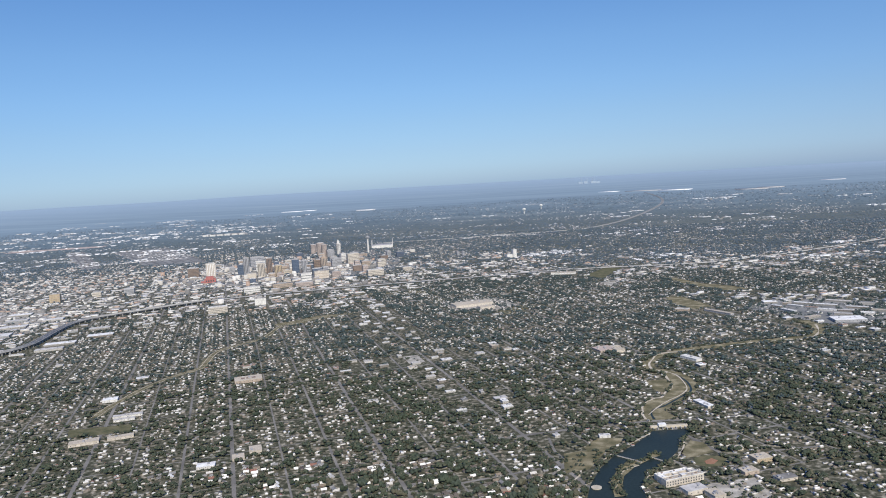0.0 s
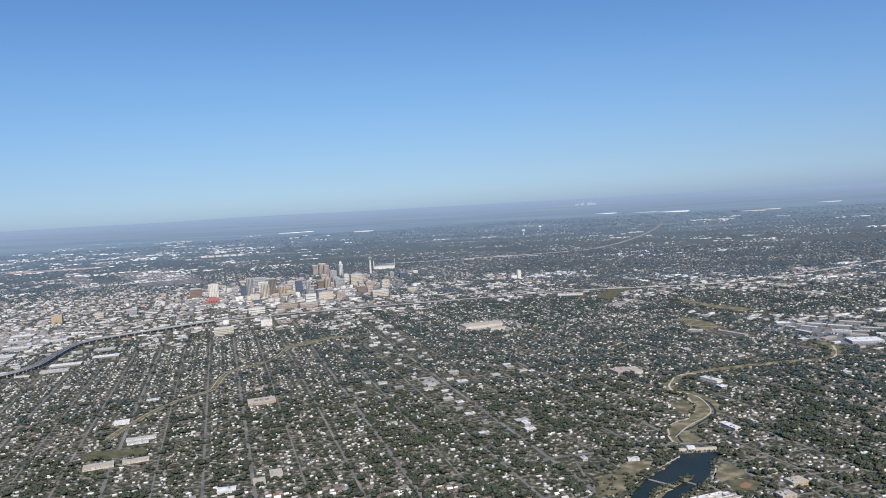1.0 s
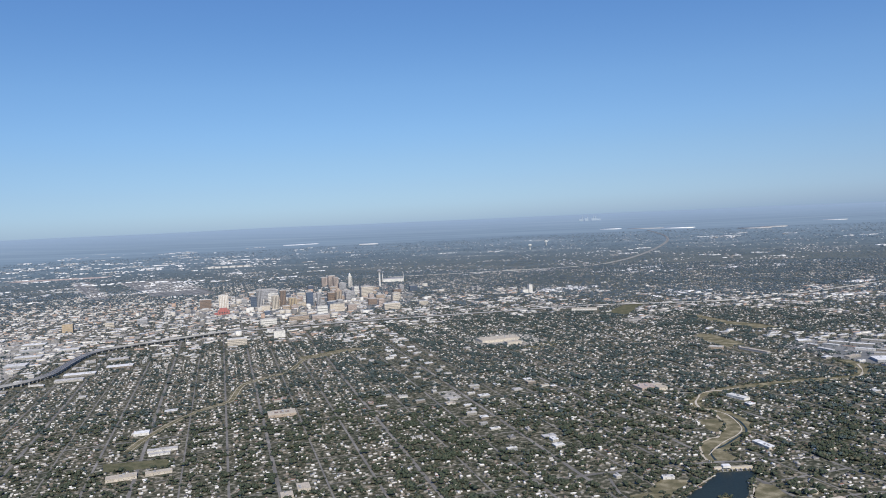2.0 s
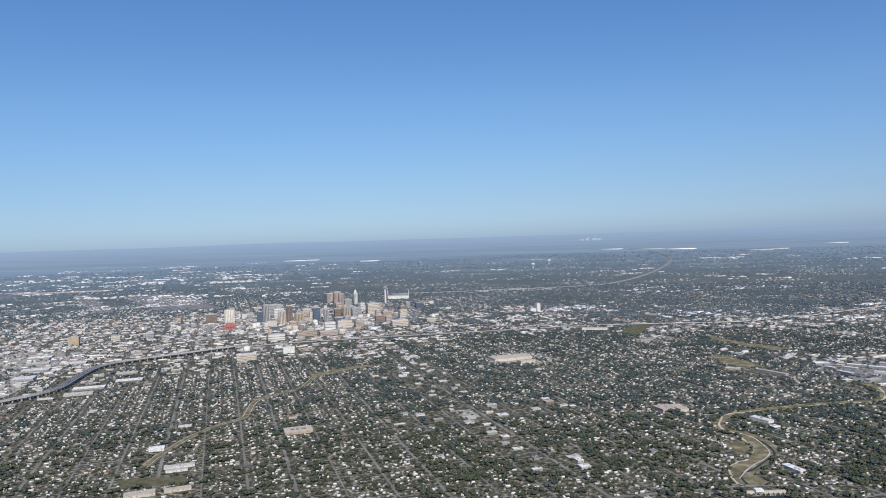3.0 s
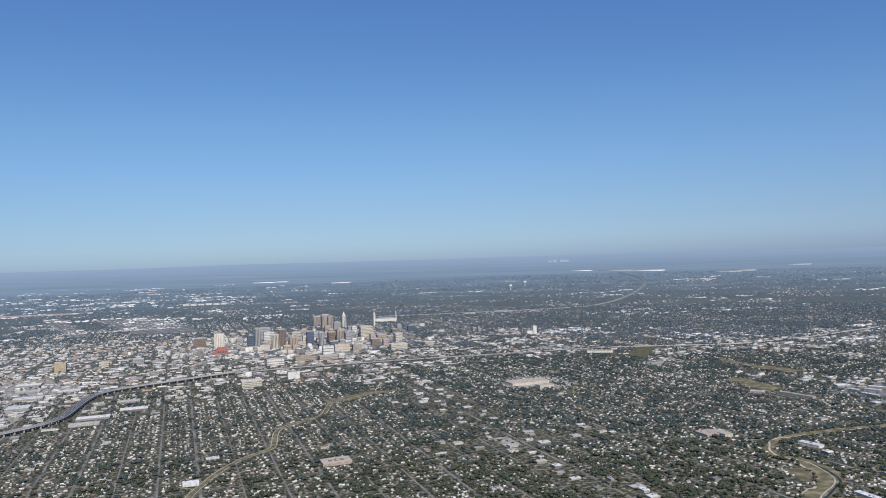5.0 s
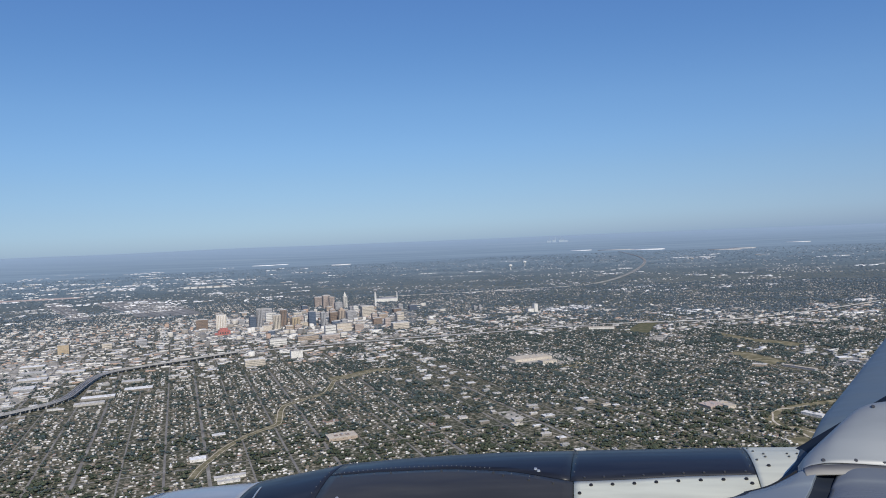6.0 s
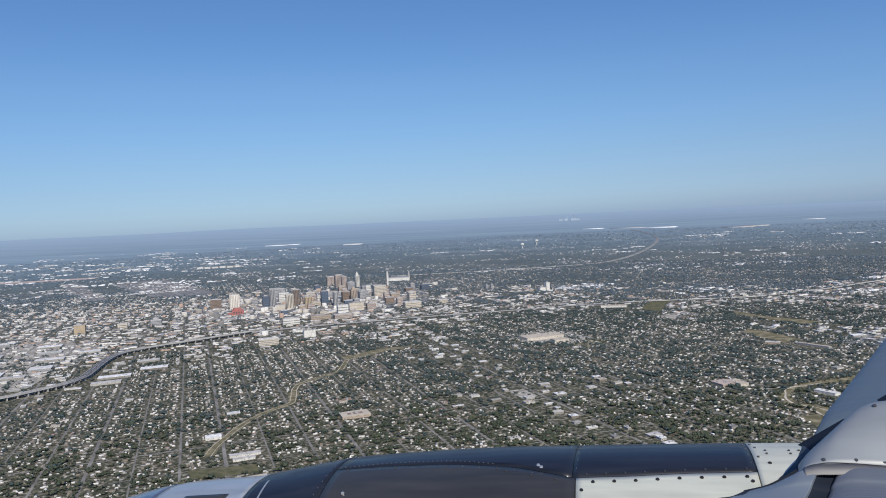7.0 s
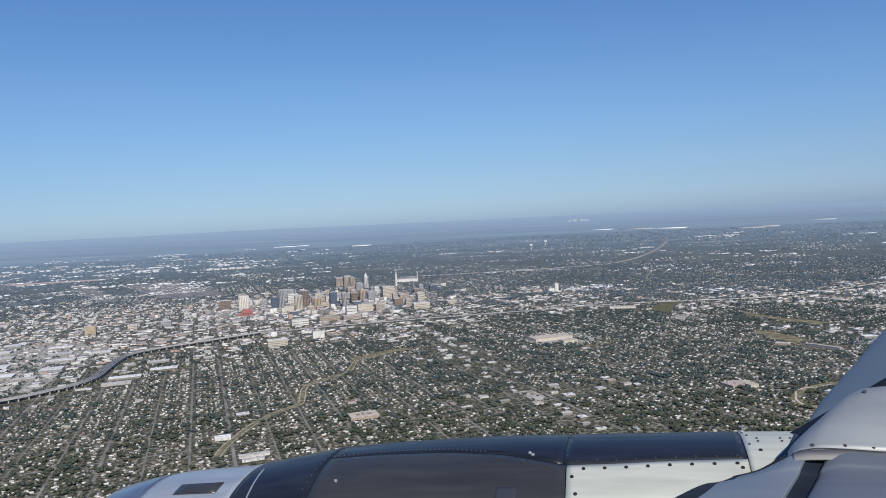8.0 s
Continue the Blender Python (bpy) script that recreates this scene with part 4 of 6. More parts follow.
    for x, y, w, d in ((-340, 300, 16, 9), (-322, 288, 11, 8), (-352, 328, 18, 10), (-335, 350, 12, 10), (-372, 318, 14, 9), (-380, 352, 18, 12), (-352, 376, 16, 8), (-404, 380, 18, 10), (-395, 338, 10, 8), (-270, 330, 16, 6), (-262, 352, 14, 7), (-280, 372, 12, 6), (-264, 316, 14, 5), (-330, 325, 12, 6), (-365, 342, 9, 7), (-360, 298, 13, 7), (-385, 300, 12, 8), (-410, 350, 15, 9), (-425, 400, 16, 9), (-372, 398, 14, 7), (-392, 420, 15, 8), (-440, 430, 14, 8), (-345, 402, 13, 7), (-455, 380, 16, 10), (-430, 320, 15, 9)):
        hall(x, y, w, d, 0.9, "broad flat-roofed warehouse of the rail district", None, units=4, roof=M_SPECK_ONE)
    hall(138, 386, 14, 9, 1.2, "broad white-roofed industrial shed", M_GREY, turn=8, units=4, roof=M_SPECK_ONE)
    for x, y, w, d, a in ((124, 393, 8, 3, 40), (110, 437, 7, 5, 10), (116, 411, 9, 2, -55), (144, 437, 12, 3, -28), (121, 424, 8, 2, -40), (128, 418, 6, 2, -30), (134, 412, 9, 2.2, -28), (142, 409, 7, 2, -24), (126, 432, 9, 2, -24), (136, 426, 11, 2, -24), (149, 418, 10, 2.2, -24), (150, 402, 6, 4, -20), (118, 431, 4, 3, -20), (157, 409, 7, 3, -20), (112, 424, 5, 2, -45), (139, 400, 8, 2, -20), (156, 428, 8, 3, -20)):
        hall(x, y, w, d, 0.8, "long low industrial shed beside the rail yard", None, a, units=2, most=4, roof=M_SPECK_ONE if (x + int(w)) % 2 else None)


# ---- the grid of blocks ----
rng = np.random.default_rng(7)


def gauss(x, y, cx, cy, r):
    return np.exp(-((x - cx) ** 2 + (y - cy) ** 2) / (r * r))


def business(x, y):
    """How much of a block is shops, sheds and offices, 0 to 1."""
    s, u = to_su(x, y)
    b = 0.9 * gauss(x, y, -290, 640, 110) + 0.8 * gauss(x, y, -380, 400, 120) + 0.75 * gauss(x, y, -430, 600, 140) + 0.6 * gauss(x, y, -570, 560, 150) + 0.5 * gauss(x, y, -240, 480, 70)
    b = b + 0.8 * gauss(x, y, 135, 430, 45) + 0.5 * gauss(x, y, -60, 660, 55) + 0.55 * gauss(x, y, 30, 560, 32) + 0.5 * gauss(x, y, 88, 585, 30) + 0.4 * gauss(x, y, -150, 620, 80) + 0.25 * gauss(x, y, 60, 690, 60) + 0.4 * gauss(x, y, 170, 640, 60)
    b = b + np.where(u > 330, 0.95, 0.6) * np.exp(-((s - MAIN_S) / 11) ** 2) * (u < 700) + 0.55 * np.exp(-((u - MAIN_U) / 8) ** 2) * (s > 40) * (s < 190)
    b = b + 0.5 * np.exp(-(away(x, y, HWY_EAST) / 34) ** 2) + 0.5 * np.exp(-(away(x, y, HWY_WEST) / 18) ** 2)
    return np.clip(b, 0, 1)


def spread_blocks():
    """Places of houses (x, y, turn, width, depth, height), sheds, parking lots and trees over the whole grid."""
    houses, sheds, lots, trees = [], [], [], []
    for i in range(-44, 60):
        for j in range(2, 44):
            s0, u0 = OFF_S + i * STEP_S, OFF_U + j * STEP_U
            cx, cy = to_xy(s0 + STEP_S / 2, u0 + STEP_U / 2)
            dist = math.hypot(cx, cy)
            if not in_view(cx, cy) or dist > 1060:
                continue
            b = float(business(cx, cy))
            lush = 1.0 + 1.05 * noise.noise(Vector((cx * 0.022, cy * 0.022, 5.3))) + 0.6 * noise.noise(Vector((cx * 0.06, cy * 0.06, 2.1)))
            half_s = STEP_S / 2 - 1.1
            if rng.random() < b * 1.2:
                n = 1 + int(rng.integers(1, 4)) + (int(rng.integers(5, 10)) if dist > 430 else 0)
                for k in range(n):
                    w, d = (rng.uniform(1.5, 4.6), rng.uniform(1.3, 3.6)) if dist < 430 and cx > -230 else (1.1 + 5.5 * rng.random() ** 2, rng.uniform(0.9, 3.2))
                    ps, pu = s0 + STEP_S / 2 + rng.uniform(-1, 1) * (half_s - w / 2 + (1.6 if dist > 450 else 0)), u0 + ((k + 0.5) / n if n < 5 else rng.random()) * STEP_U + rng.normal(0, 1.0)
                    x, y = to_xy(ps, pu)
                    h = rng.uniform(0.4, 0.95)
                    if gauss(x, y, -290, 650, 85) > rng.random() * 1.1:
                        h, w, d = 0.7 + 3.4 * rng.random() ** 2.5, rng.uniform(2.2, 6.0), rng.uniform(2.0, 4.5)
                    sheds.append((x, y, GRID_TURN, w, d, h))
                if rng.random() < 0.7:
                    x, y = to_xy(s0 + STEP_S / 2 + rng.uniform(-2, 2), u0 + STEP_U / 2 + rng.uniform(-5, 5))
                    lots.append((x, y, rng.uniform(7, 11.5), rng.uniform(8, 20)))
                nt_ = rng.poisson((30 if b < 0.8 else 15) * min(1.6, max(0.5, lush)))
            else:
                pitch = 1.45
                old = s0 < 76          # the older western blocks are stricter and barer
                thin = 0.0 if dist < 620 else min(0.62, max(0.0, 0.34 - 1.1 * noise.noise(Vector((cx * 0.007, cy * 0.012, 9.1)))))
                for row in (-1, 1):
                    for k in range(int((STEP_U - 2.4) / pitch)):
                        if rng.random() < (0.14 if old else 0.15) + thin + 0.3 * max(0.0, lush - 1.12):
                            continue
                        ps = s0 + STEP_S / 2 + row * (rng.uniform(2.3, 5.0) if old else rng.uniform(1.8, 5.2))
                        pu = u0 + 1.5 + k * pitch + rng.uniform(-0.45, 0.45) * (1.6 if old else 2.0)
                        x, y = to_xy(ps, pu)
                        w, d = rng.uniform(0.8, 1.6), rng.uniform(0.5, 0.9)
                        houses.append((x, y, GRID_TURN + (90 if rng.random() < 0.4 else 0) + rng.normal(0, 3.0 if old else 8.0), w, d, rng.uniform(0.27, 0.42)))
                        if rng.random() < 0.6:
                            x, y = to_xy(s0 + STEP_S / 2 + row * rng.uniform(0.6, 1.6), pu + rng.uniform(-0.6, 0.6))
                            houses.append((x, y, GRID_TURN, rng.uniform(0.5, 0.9), rng.uniform(0.4, 0.7), 0.26))
                nt_ = rng.poisson((74 if dist < 480 else 58 if dist < 750 else 40) * (0.92 if old else 1.75) * min(1.32, max(0.45, lush)))
                if rng.random() < 0.10 and dist < 900:
                    x, y = to_xy(s0 + STEP_S / 2 + rng.uniform(-2, 2), u0 + rng.uniform(5, STEP_U - 5))
                    sheds.append((x, y, GRID_TURN + rng.normal(0, 4), rng.uniform(2.2, 5.5), rng.uniform(1.8, 3.6), rng.uniform(0.5, 0.9)))
                    if rng.random() < 0.6:
                        lots.append((x + rng.uniform(-2, 2), y + rng.uniform(-2, 2), rng.uniform(4, 8), rng.uniform(4, 9)))
            rim = 0.7 if dist < 450 else 0.0
            ts, tu = s0 + rim + rng.random(nt_) * (STEP_S - 2 * rim), u0 + rng.random(nt_) * STEP_U
            # half of the trees stand in clusters
            hubs = rng.integers(0, 3, nt_)
            hs, hu = rng.random(3) * STEP_S, rng.random(3) * STEP_U
            grouped = rng.random(nt_) < 0.45
            ts = np.where(grouped, np.clip(s0 + hs[hubs] + rng.normal(0, 1.7, nt_), s0 + rim, s0 + STEP_S - rim), ts)
            tu = np.where(grouped, u0 + hu[hubs] + rng.normal(0, 2.6, nt_), tu)
            tx, ty = to_xy(ts, tu)
            big = 1.0 if dist < 480 else 1.08 if dist < 750 else 1.2
            trees += list(zip(tx, ty, np.clip(rng.lognormal(-0.52, 0.42, nt_), 0.22, 1.4) * big))
    return [np.array(a) for a in (houses, sheds, lots, trees)]


def bulk_houses(name, rows, label, roof=None, gable=0.24):
    """Gabled houses, joined: ten corners each, seven faces."""
    n = len(rows)
    x, y, turn, w, d, h = rows.T
    c, s = np.cos(np.radians(turn)), np.sin(np.radians(turn))
    lx = np.array([-1, 1, 1, -1, -1, 1, 1, -1, -1, 1]) / 2
    ly = np.array([-1, -1, 1, 1, -1, -1, 1, 1, 0, 0]) / 2
    px, py = lx * w[:, None], ly * d[:, None]
    pz = np.stack([np.zeros(n)] * 4 + [h] * 4 + [h + gable * d] * 2, 1)
    v = np.stack([x[:, None] + px * c[:, None] - py * s[:, None], y[:, None] + px * s[:, None] + py * c[:, None], pz], 2).reshape(-1, 3)
    base = (np.arange(n) * 10)[:, None, None]
    quads = np.array([(0, 1, 5, 4), (1, 2, 6, 5), (2, 3, 7, 6), (3, 0, 4, 7), (4, 5, 9, 8), (6, 7, 8, 9)])
    tris = np.array([(5, 6, 9), (7, 4, 8)])
    me = bulk_mesh(name, v, (tris + base).reshape(-1, 3), (quads + base).reshape(-1, 4), [M_WALL_FAR, roof or M_ROOF_FAR],
                   np.zeros(n * 2), np.tile([0, 0, 0, 0, 1, 1], n))
    return tagged(new(name, me), label, "houses", kind="stuff")


def bulk_boxes(name, rows, label, category="buildings", roof=None, wall=None):
    n = len(rows)
    x, y, turn, w, d, h = rows.T
    c, s = np.cos(np.radians(turn)), np.sin(np.radians(turn))
    lx, ly = np.array([-1, 1, 1, -1] * 2) / 2, np.array([-1, -1, 1, 1] * 2) / 2
    px, py = lx * w[:, None], ly * d[:, None]
    pz = np.stack([np.zeros(n)] * 4 + [h] * 4, 1)
    v = np.stack([x[:, None] + px * c[:, None] - py * s[:, None], y[:, None] + px * s[:, None] + py * c[:, None], pz], 2).reshape(-1, 3)
    base = (np.arange(n) * 8)[:, None, None]
    quads = np.array([(0, 1, 5, 4), (1, 2, 6, 5), (2, 3, 7, 6), (3, 0, 4, 7), (4, 5, 6, 7)])
    me = bulk_mesh(name, v, np.zeros((0, 3), int), (quads + base).reshape(-1, 4), [wall or M_WALL_FAR, roof or M_FLAT_FAR], None, np.tile([0, 0, 0, 0, 1], n))
    return tagged(new(name, me), label, category, kind="stuff")


def ico():
    bm = bmesh.new()
    bmesh.ops.create_icosphere(bm, subdivisions=1, radius=1)
    bm.verts.index_update()
    v = np.array([tuple(a.co) for a in bm.verts])
    f = np.array([[a.index for a in b.verts] for b in bm.faces])
    bm.free()
    return v, f


ICO_V, ICO_F = ico()
OCT_V = np.array([(1, 0, 0), (0, 1, 0), (-1, 0, 0), (0, -1, 0), (0.1, 0, 1), (0, 0, -0.6)], float)
OCT_F = np.array([(0, 1, 4), (1, 2, 4), (2, 3, 4), (3, 0, 4), (1, 0, 5), (2, 1, 5), (3, 2, 5), (0, 3, 5)])


def bulk_trees(name, rows, label, mat, clumps=1, small=False, flat=0.66, rise=0.62):
    """Crowns of ragged clumps, joined."""
    bv, bf = (OCT_V, OCT_F) if small else (ICO_V, ICO_F)
    x, y, r = (np.repeat(a, clumps) for a in rows.T)
    n = len(x)
    cz = r * rise
    if clumps > 1:
        a = rng.random(n) * 2 * math.pi
        off = r * rng.uniform(0.15, 1.0, n)
        x, y, cz, r = x + np.cos(a) * off, y + np.sin(a) * off, cz * rng.uniform(0.75, 1.2, n), r * rng.uniform(0.34, 0.74, n)
    turn = rng.random(n) * 2 * math.pi
    jit = rng.uniform(0.62, 1.28, (n, len(bv), 1))
    v = bv[None] * jit
    c, s = np.cos(turn)[:, None], np.sin(turn)[:, None]
    vx, vy = v[:, :, 0] * c - v[:, :, 1] * s, v[:, :, 0] * s + v[:, :, 1] * c
    out = np.stack([x[:, None] + vx * r[:, None], y[:, None] + vy * r[:, None], np.maximum(0.02, cz[:, None] + v[:, :, 2] * r[:, None] * flat)], 2).reshape(-1, 3)
    tris = (bf[None] + (np.arange(n) * len(bv))[:, None, None]).reshape(-1, 3)
    me = bulk_mesh(name, out, tris, np.zeros((0, 4), int), [mat])
    return tagged(new(name, me), label, "trees", kind="stuff")


def house_templates():
    """Meshes of a few single houses: walls and roof with eaves, and a porch."""
    out = []
    for w, d, h in ((1.4, 0.95, 0.36), (1.2, 0.85, 0.33), (1.65, 1.05, 0.38), (1.05, 0.9, 0.34)):
        wall = mesh_of("wall", [(-w / 2, -d / 2, 0), (w / 2, -d / 2, 0), (w / 2, d / 2, 0), (-w / 2, d / 2, 0), (-w / 2, -d / 2, h), (w / 2, -d / 2, h), (w / 2, d / 2, h), (-w / 2, d / 2, h), (-w / 2, 0, h + 0.3 * d), (w / 2, 0, h + 0.3 * d)],
                       [(0, 1, 5, 4), (1, 2, 6, 9, 5), (2, 3, 7, 6), (3, 0, 4, 8, 7)], [M_WALL])
        e, t = 0.1, 0.05
        a, b, z0, z1 = w / 2 + e, d / 2 + e, h - 0.6 * e + 0.01, h + 0.3 * d + 0.02
        roof = mesh_of("roof", [(-a, -b, z0), (a, -b, z0), (a, 0, z1), (-a, 0, z1), (a, b, z0), (-a, b, z0), (-a, -b, z0 + t), (a, -b, z0 + t), (a, 0, z1 + t), (-a, 0, z1 + t), (a, b, z0 + t), (-a, b, z0 + t)],
                       [(6, 7, 8, 9), (9, 8, 10, 11), (1, 0, 3, 2), (2, 3, 5, 4), (0, 1, 7, 6), (4, 5, 11, 10), (1, 2, 8, 7), (2, 4, 10, 8), (3, 0, 6, 9), (5, 3, 9, 11)], [M_ROOF])
        porch = box_mesh("porch", -w * 0.2, w * 0.15, -d / 2 - 0.3, -d / 2 - 0.002, h * 0.75, h * 0.82, M_ROOF)
        door = box_mesh("door", -0.06, 0.06, -d / 2 - 0.02, -d / 2 + 0.02, 0, 0.27, M_BROWN)
        window = box_mesh("window", -0.11, 0.11, -d / 2 - 0.015, -d / 2 + 0.01, h * 0.42, h * 0.78, M_GLASS_DARK)
        chimney = box_mesh("chimney", w * 0.22, w * 0.22 + 0.1, 0.1, 0.22, h + 0.1, h + 0.3 * d + 0.12, M_BROWN)
        out.append((wall, roof, porch, door, window, chimney, w))
    return out


def single_houses(rows):
    kits = house_templates()
    for k, (x, y, turn, w, d, h) in enumerate(rows):
        ob = thing("house", x, y, 0, turn, "small gabled wooden house between trees", "house", "houses of the near blocks")
        wall, roof, porch, door, window, chimney, w = kits[k % len(kits)]
        body, top = part("wall", wall, ob), part("roof", roof, ob)
        part("porch", porch, ob)
        part("door", door, ob)
        for side in (-0.32, 0.32):
            part("window", window, body).matrix_basis = pose(side * w, 0, 0)
        if k % 3 == 0:
            part("chimney", chimney, top)


def crown_mesh(seed):
    r = random.Random(seed)
    v, f = [], []
    for _ in range(7):
        a, off, size = r.uniform(0, 6.28), r.uniform(0.1, 0.62), r.uniform(0.34, 0.6)
        c = Vector((math.cos(a) * off, math.sin(a) * off, 0.95 + r.uniform(-0.28, 0.3)))
        k = len(v)
        v += [tuple(c + Vector(p) * size * r.uniform(0.7, 1.25)) for p in ICO_V]
        f += [tuple(k + i for i in t) for t in ICO_F]
    return mesh_of("crown", v, f, [M_LEAF])


def trunk_mesh():
    v, f = [], []
    for rad, z in ((0.10, 0), (0.07, 0.35), (0.05, 0.8)):
        v += [(rad * math.cos(k * 1.0472), rad * math.sin(k * 1.0472), z) for k in range(6)]
    for i in (0, 6):
        f += [(i + k, i + (k + 1) % 6, i + 6 + (k + 1) % 6, i + 6 + k) for k in range(6)]
    for k in range(3):
        a = k * 2.1
        b = len(v)
        v += [(0.04, 0, 0.5), (-0.03, 0.03, 0.5), (0, -0.03, 0.5), (math.cos(a) * 0.5, math.sin(a) * 0.5, 1.0)]
        f += [(b, b + 1, b + 3), (b + 1, b + 2, b + 3), (b + 2, b, b + 3)]
    return mesh_of("trunk", v, f, [M_BARK])


def single_trees(rows):
    crowns, trunk = [crown_mesh(k) for k in range(6)], trunk_mesh()
    for k, (x, y, r) in enumerate(rows):
        ob = thing("tree", x, y, 0, (k * 77) % 360, "dark green broad-crowned shade tree between houses", "tree", "trees of the near blocks")
        ob.scale = (r * 1.1, r * 1.1, r)
        part("trunk", trunk, ob)
        part("crown", crowns[k % 6], ob)


def build_suburbs():
    houses, sheds, lots, trees = spread_blocks()
    houses = houses[~blocked(houses[:, 0], houses[:, 1])]
    # no house inside a larger building of its block
    hit = np.zeros(len(houses), bool)
    for x, y, turn, w, d2, h in sheds:
        hit |= np.hypot(houses[:, 0] - x, houses[:, 1] - y) < 0.55 * max(w, d2) + 0.4
    houses = houses[~hit]
    sheds = sheds[~blocked(sheds[:, 0], sheds[:, 1], 2.5)]
    trees = trees[~blocked(trees[:, 0], trees[:, 1], -0.6)]
    # keep streets and roofs fairly free of crowns
    s, u = to_su(trees[:, 0], trees[:, 1])
    fs = np.abs((s - OFF_S + STEP_S / 2) % STEP_S - STEP_S / 2)
    trees = trees[(fs > 0.6) | (rng.random(len(trees)) < np.where((s < 76) & (np.hypot(trees[:, 0], trees[:, 1]) < 450), np.array([0.22, 0.75, 0.5])[np.round((s - OFF_S) / STEP_S).astype(int) % 3], 0.85))]
    hd = np.hypot(houses[:, 0] - 5, houses[:, 1]) + 400 * (houses[:, 1] < 166)
    order = np.argsort(hd)
    near_h = houses[order[:300]]
    rest = houses[order[300:]]
    single_houses(near_h)
    d = np.hypot(rest[:, 0] - 5, rest[:, 1])
    for lo, hi, where in ((0, 420, "near"), (420, 1200, "farther")):
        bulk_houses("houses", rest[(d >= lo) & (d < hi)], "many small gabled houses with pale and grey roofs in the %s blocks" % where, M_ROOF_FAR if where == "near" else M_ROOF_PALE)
    sd = np.argsort(np.hypot(sheds[:, 0] - 5, sheds[:, 1]))
    for x, y, turn, w, d2, h in sheds[sd[:260]]:
        hall(x, y, w, d2, h, "low flat-roofed shop or shed beside the street", None, turn, 2, "commercial_building", "shops and sheds of the near streets", most=4, roof=M_SPECK_ONE if int(abs(x) * 10) % 5 < 3 else None)
    sheds = sheds[sd[260:]]
    pale = sheds[:, 0] < -250
    bulk_boxes("commercial_buildings", sheds[pale], "pale flat-roofed sheds and offices round the rail district", roof=M_FLAT_FAR, wall=M_SHEDWALL)
    bulk_boxes("commercial_buildings", sheds[~pale], "flat-roofed shops, sheds and offices along the busy streets", wall=M_SHEDWALL)
    v, f = [], []
    for k, (x, y, w, dd) in enumerate(lots):
        if blocked(np.array([x]), np.array([y]), 5)[0]:
            continue
        b = len(v)
        z = 0.035 + 0.0004 * (k % 20)
        for a, c in ((-1, -1), (1, -1), (1, 1), (-1, 1)):
            s0, u0 = to_su(x, y)
            px, py = to_xy(s0 + a * w / 2, u0 + c * dd / 2)
            v.append((px, py, z))
        f.append((b, b + 1, b + 2, b + 3))
    setting("pavement", mesh_of("pavement", v, f, [M_LOT]), "sun-bleached car parks beside the shops", "car park")
    td = np.hypot(trees[:, 0] - 5, trees[:, 1]) + 400 * (trees[:, 1] < 166)
    order = np.argsort(td)
    single_trees(trees[order[:300]])
    rest = trees[order[300:]]
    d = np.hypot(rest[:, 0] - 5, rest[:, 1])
    d = d + rng.normal(0, 30, len(d))          # the haze tints mingle at their band edges
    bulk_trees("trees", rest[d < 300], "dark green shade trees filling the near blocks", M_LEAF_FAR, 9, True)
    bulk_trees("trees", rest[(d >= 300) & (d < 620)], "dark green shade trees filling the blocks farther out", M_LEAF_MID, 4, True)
    bulk_trees("trees", rest[d >= 620], "haze-paled green trees of the far districts", M_LEAF_HAZED, 1, True)
    # banks of the lake and creek
    m = 26000
    x, y = rng.uniform(20, 130, m), rng.uniform(150, 390, m)
    e = np.minimum(np.minimum(away(x, y, LAKE + LAKE[:1]), np.abs(away(x, y, CREEK[5:]) - 3.8)), away(x, y, CHANNEL + CHANNEL[:1]))
    isle = inside(x, y, ISLAND) & (rng.random(m) < 0.75)
    shore = (e < 1.3) & (rng.random(m) < 0.45) & ~inside(x, y, LAKE) & ~inside(x, y, CHANNEL) & (away(x, y, CREEK[5:]) > 2.6)
    park = (np.hypot(x - 33, y - 197) < 11) & (rng.random(m) < 0.22) & ~inside(x, y, LAKE)
    keep = (isle | shore | park) & (np.hypot(x - 56, y - 226) > 6) & (np.hypot(x - 66.5, y - 199.5) > 4.5)
    bulk_trees("trees", np.stack([x, y, rng.uniform(0.4, 0.85, m)], 1)[keep], "waterside trees along lake and creek", M_LEAF_FAR, 4, True)


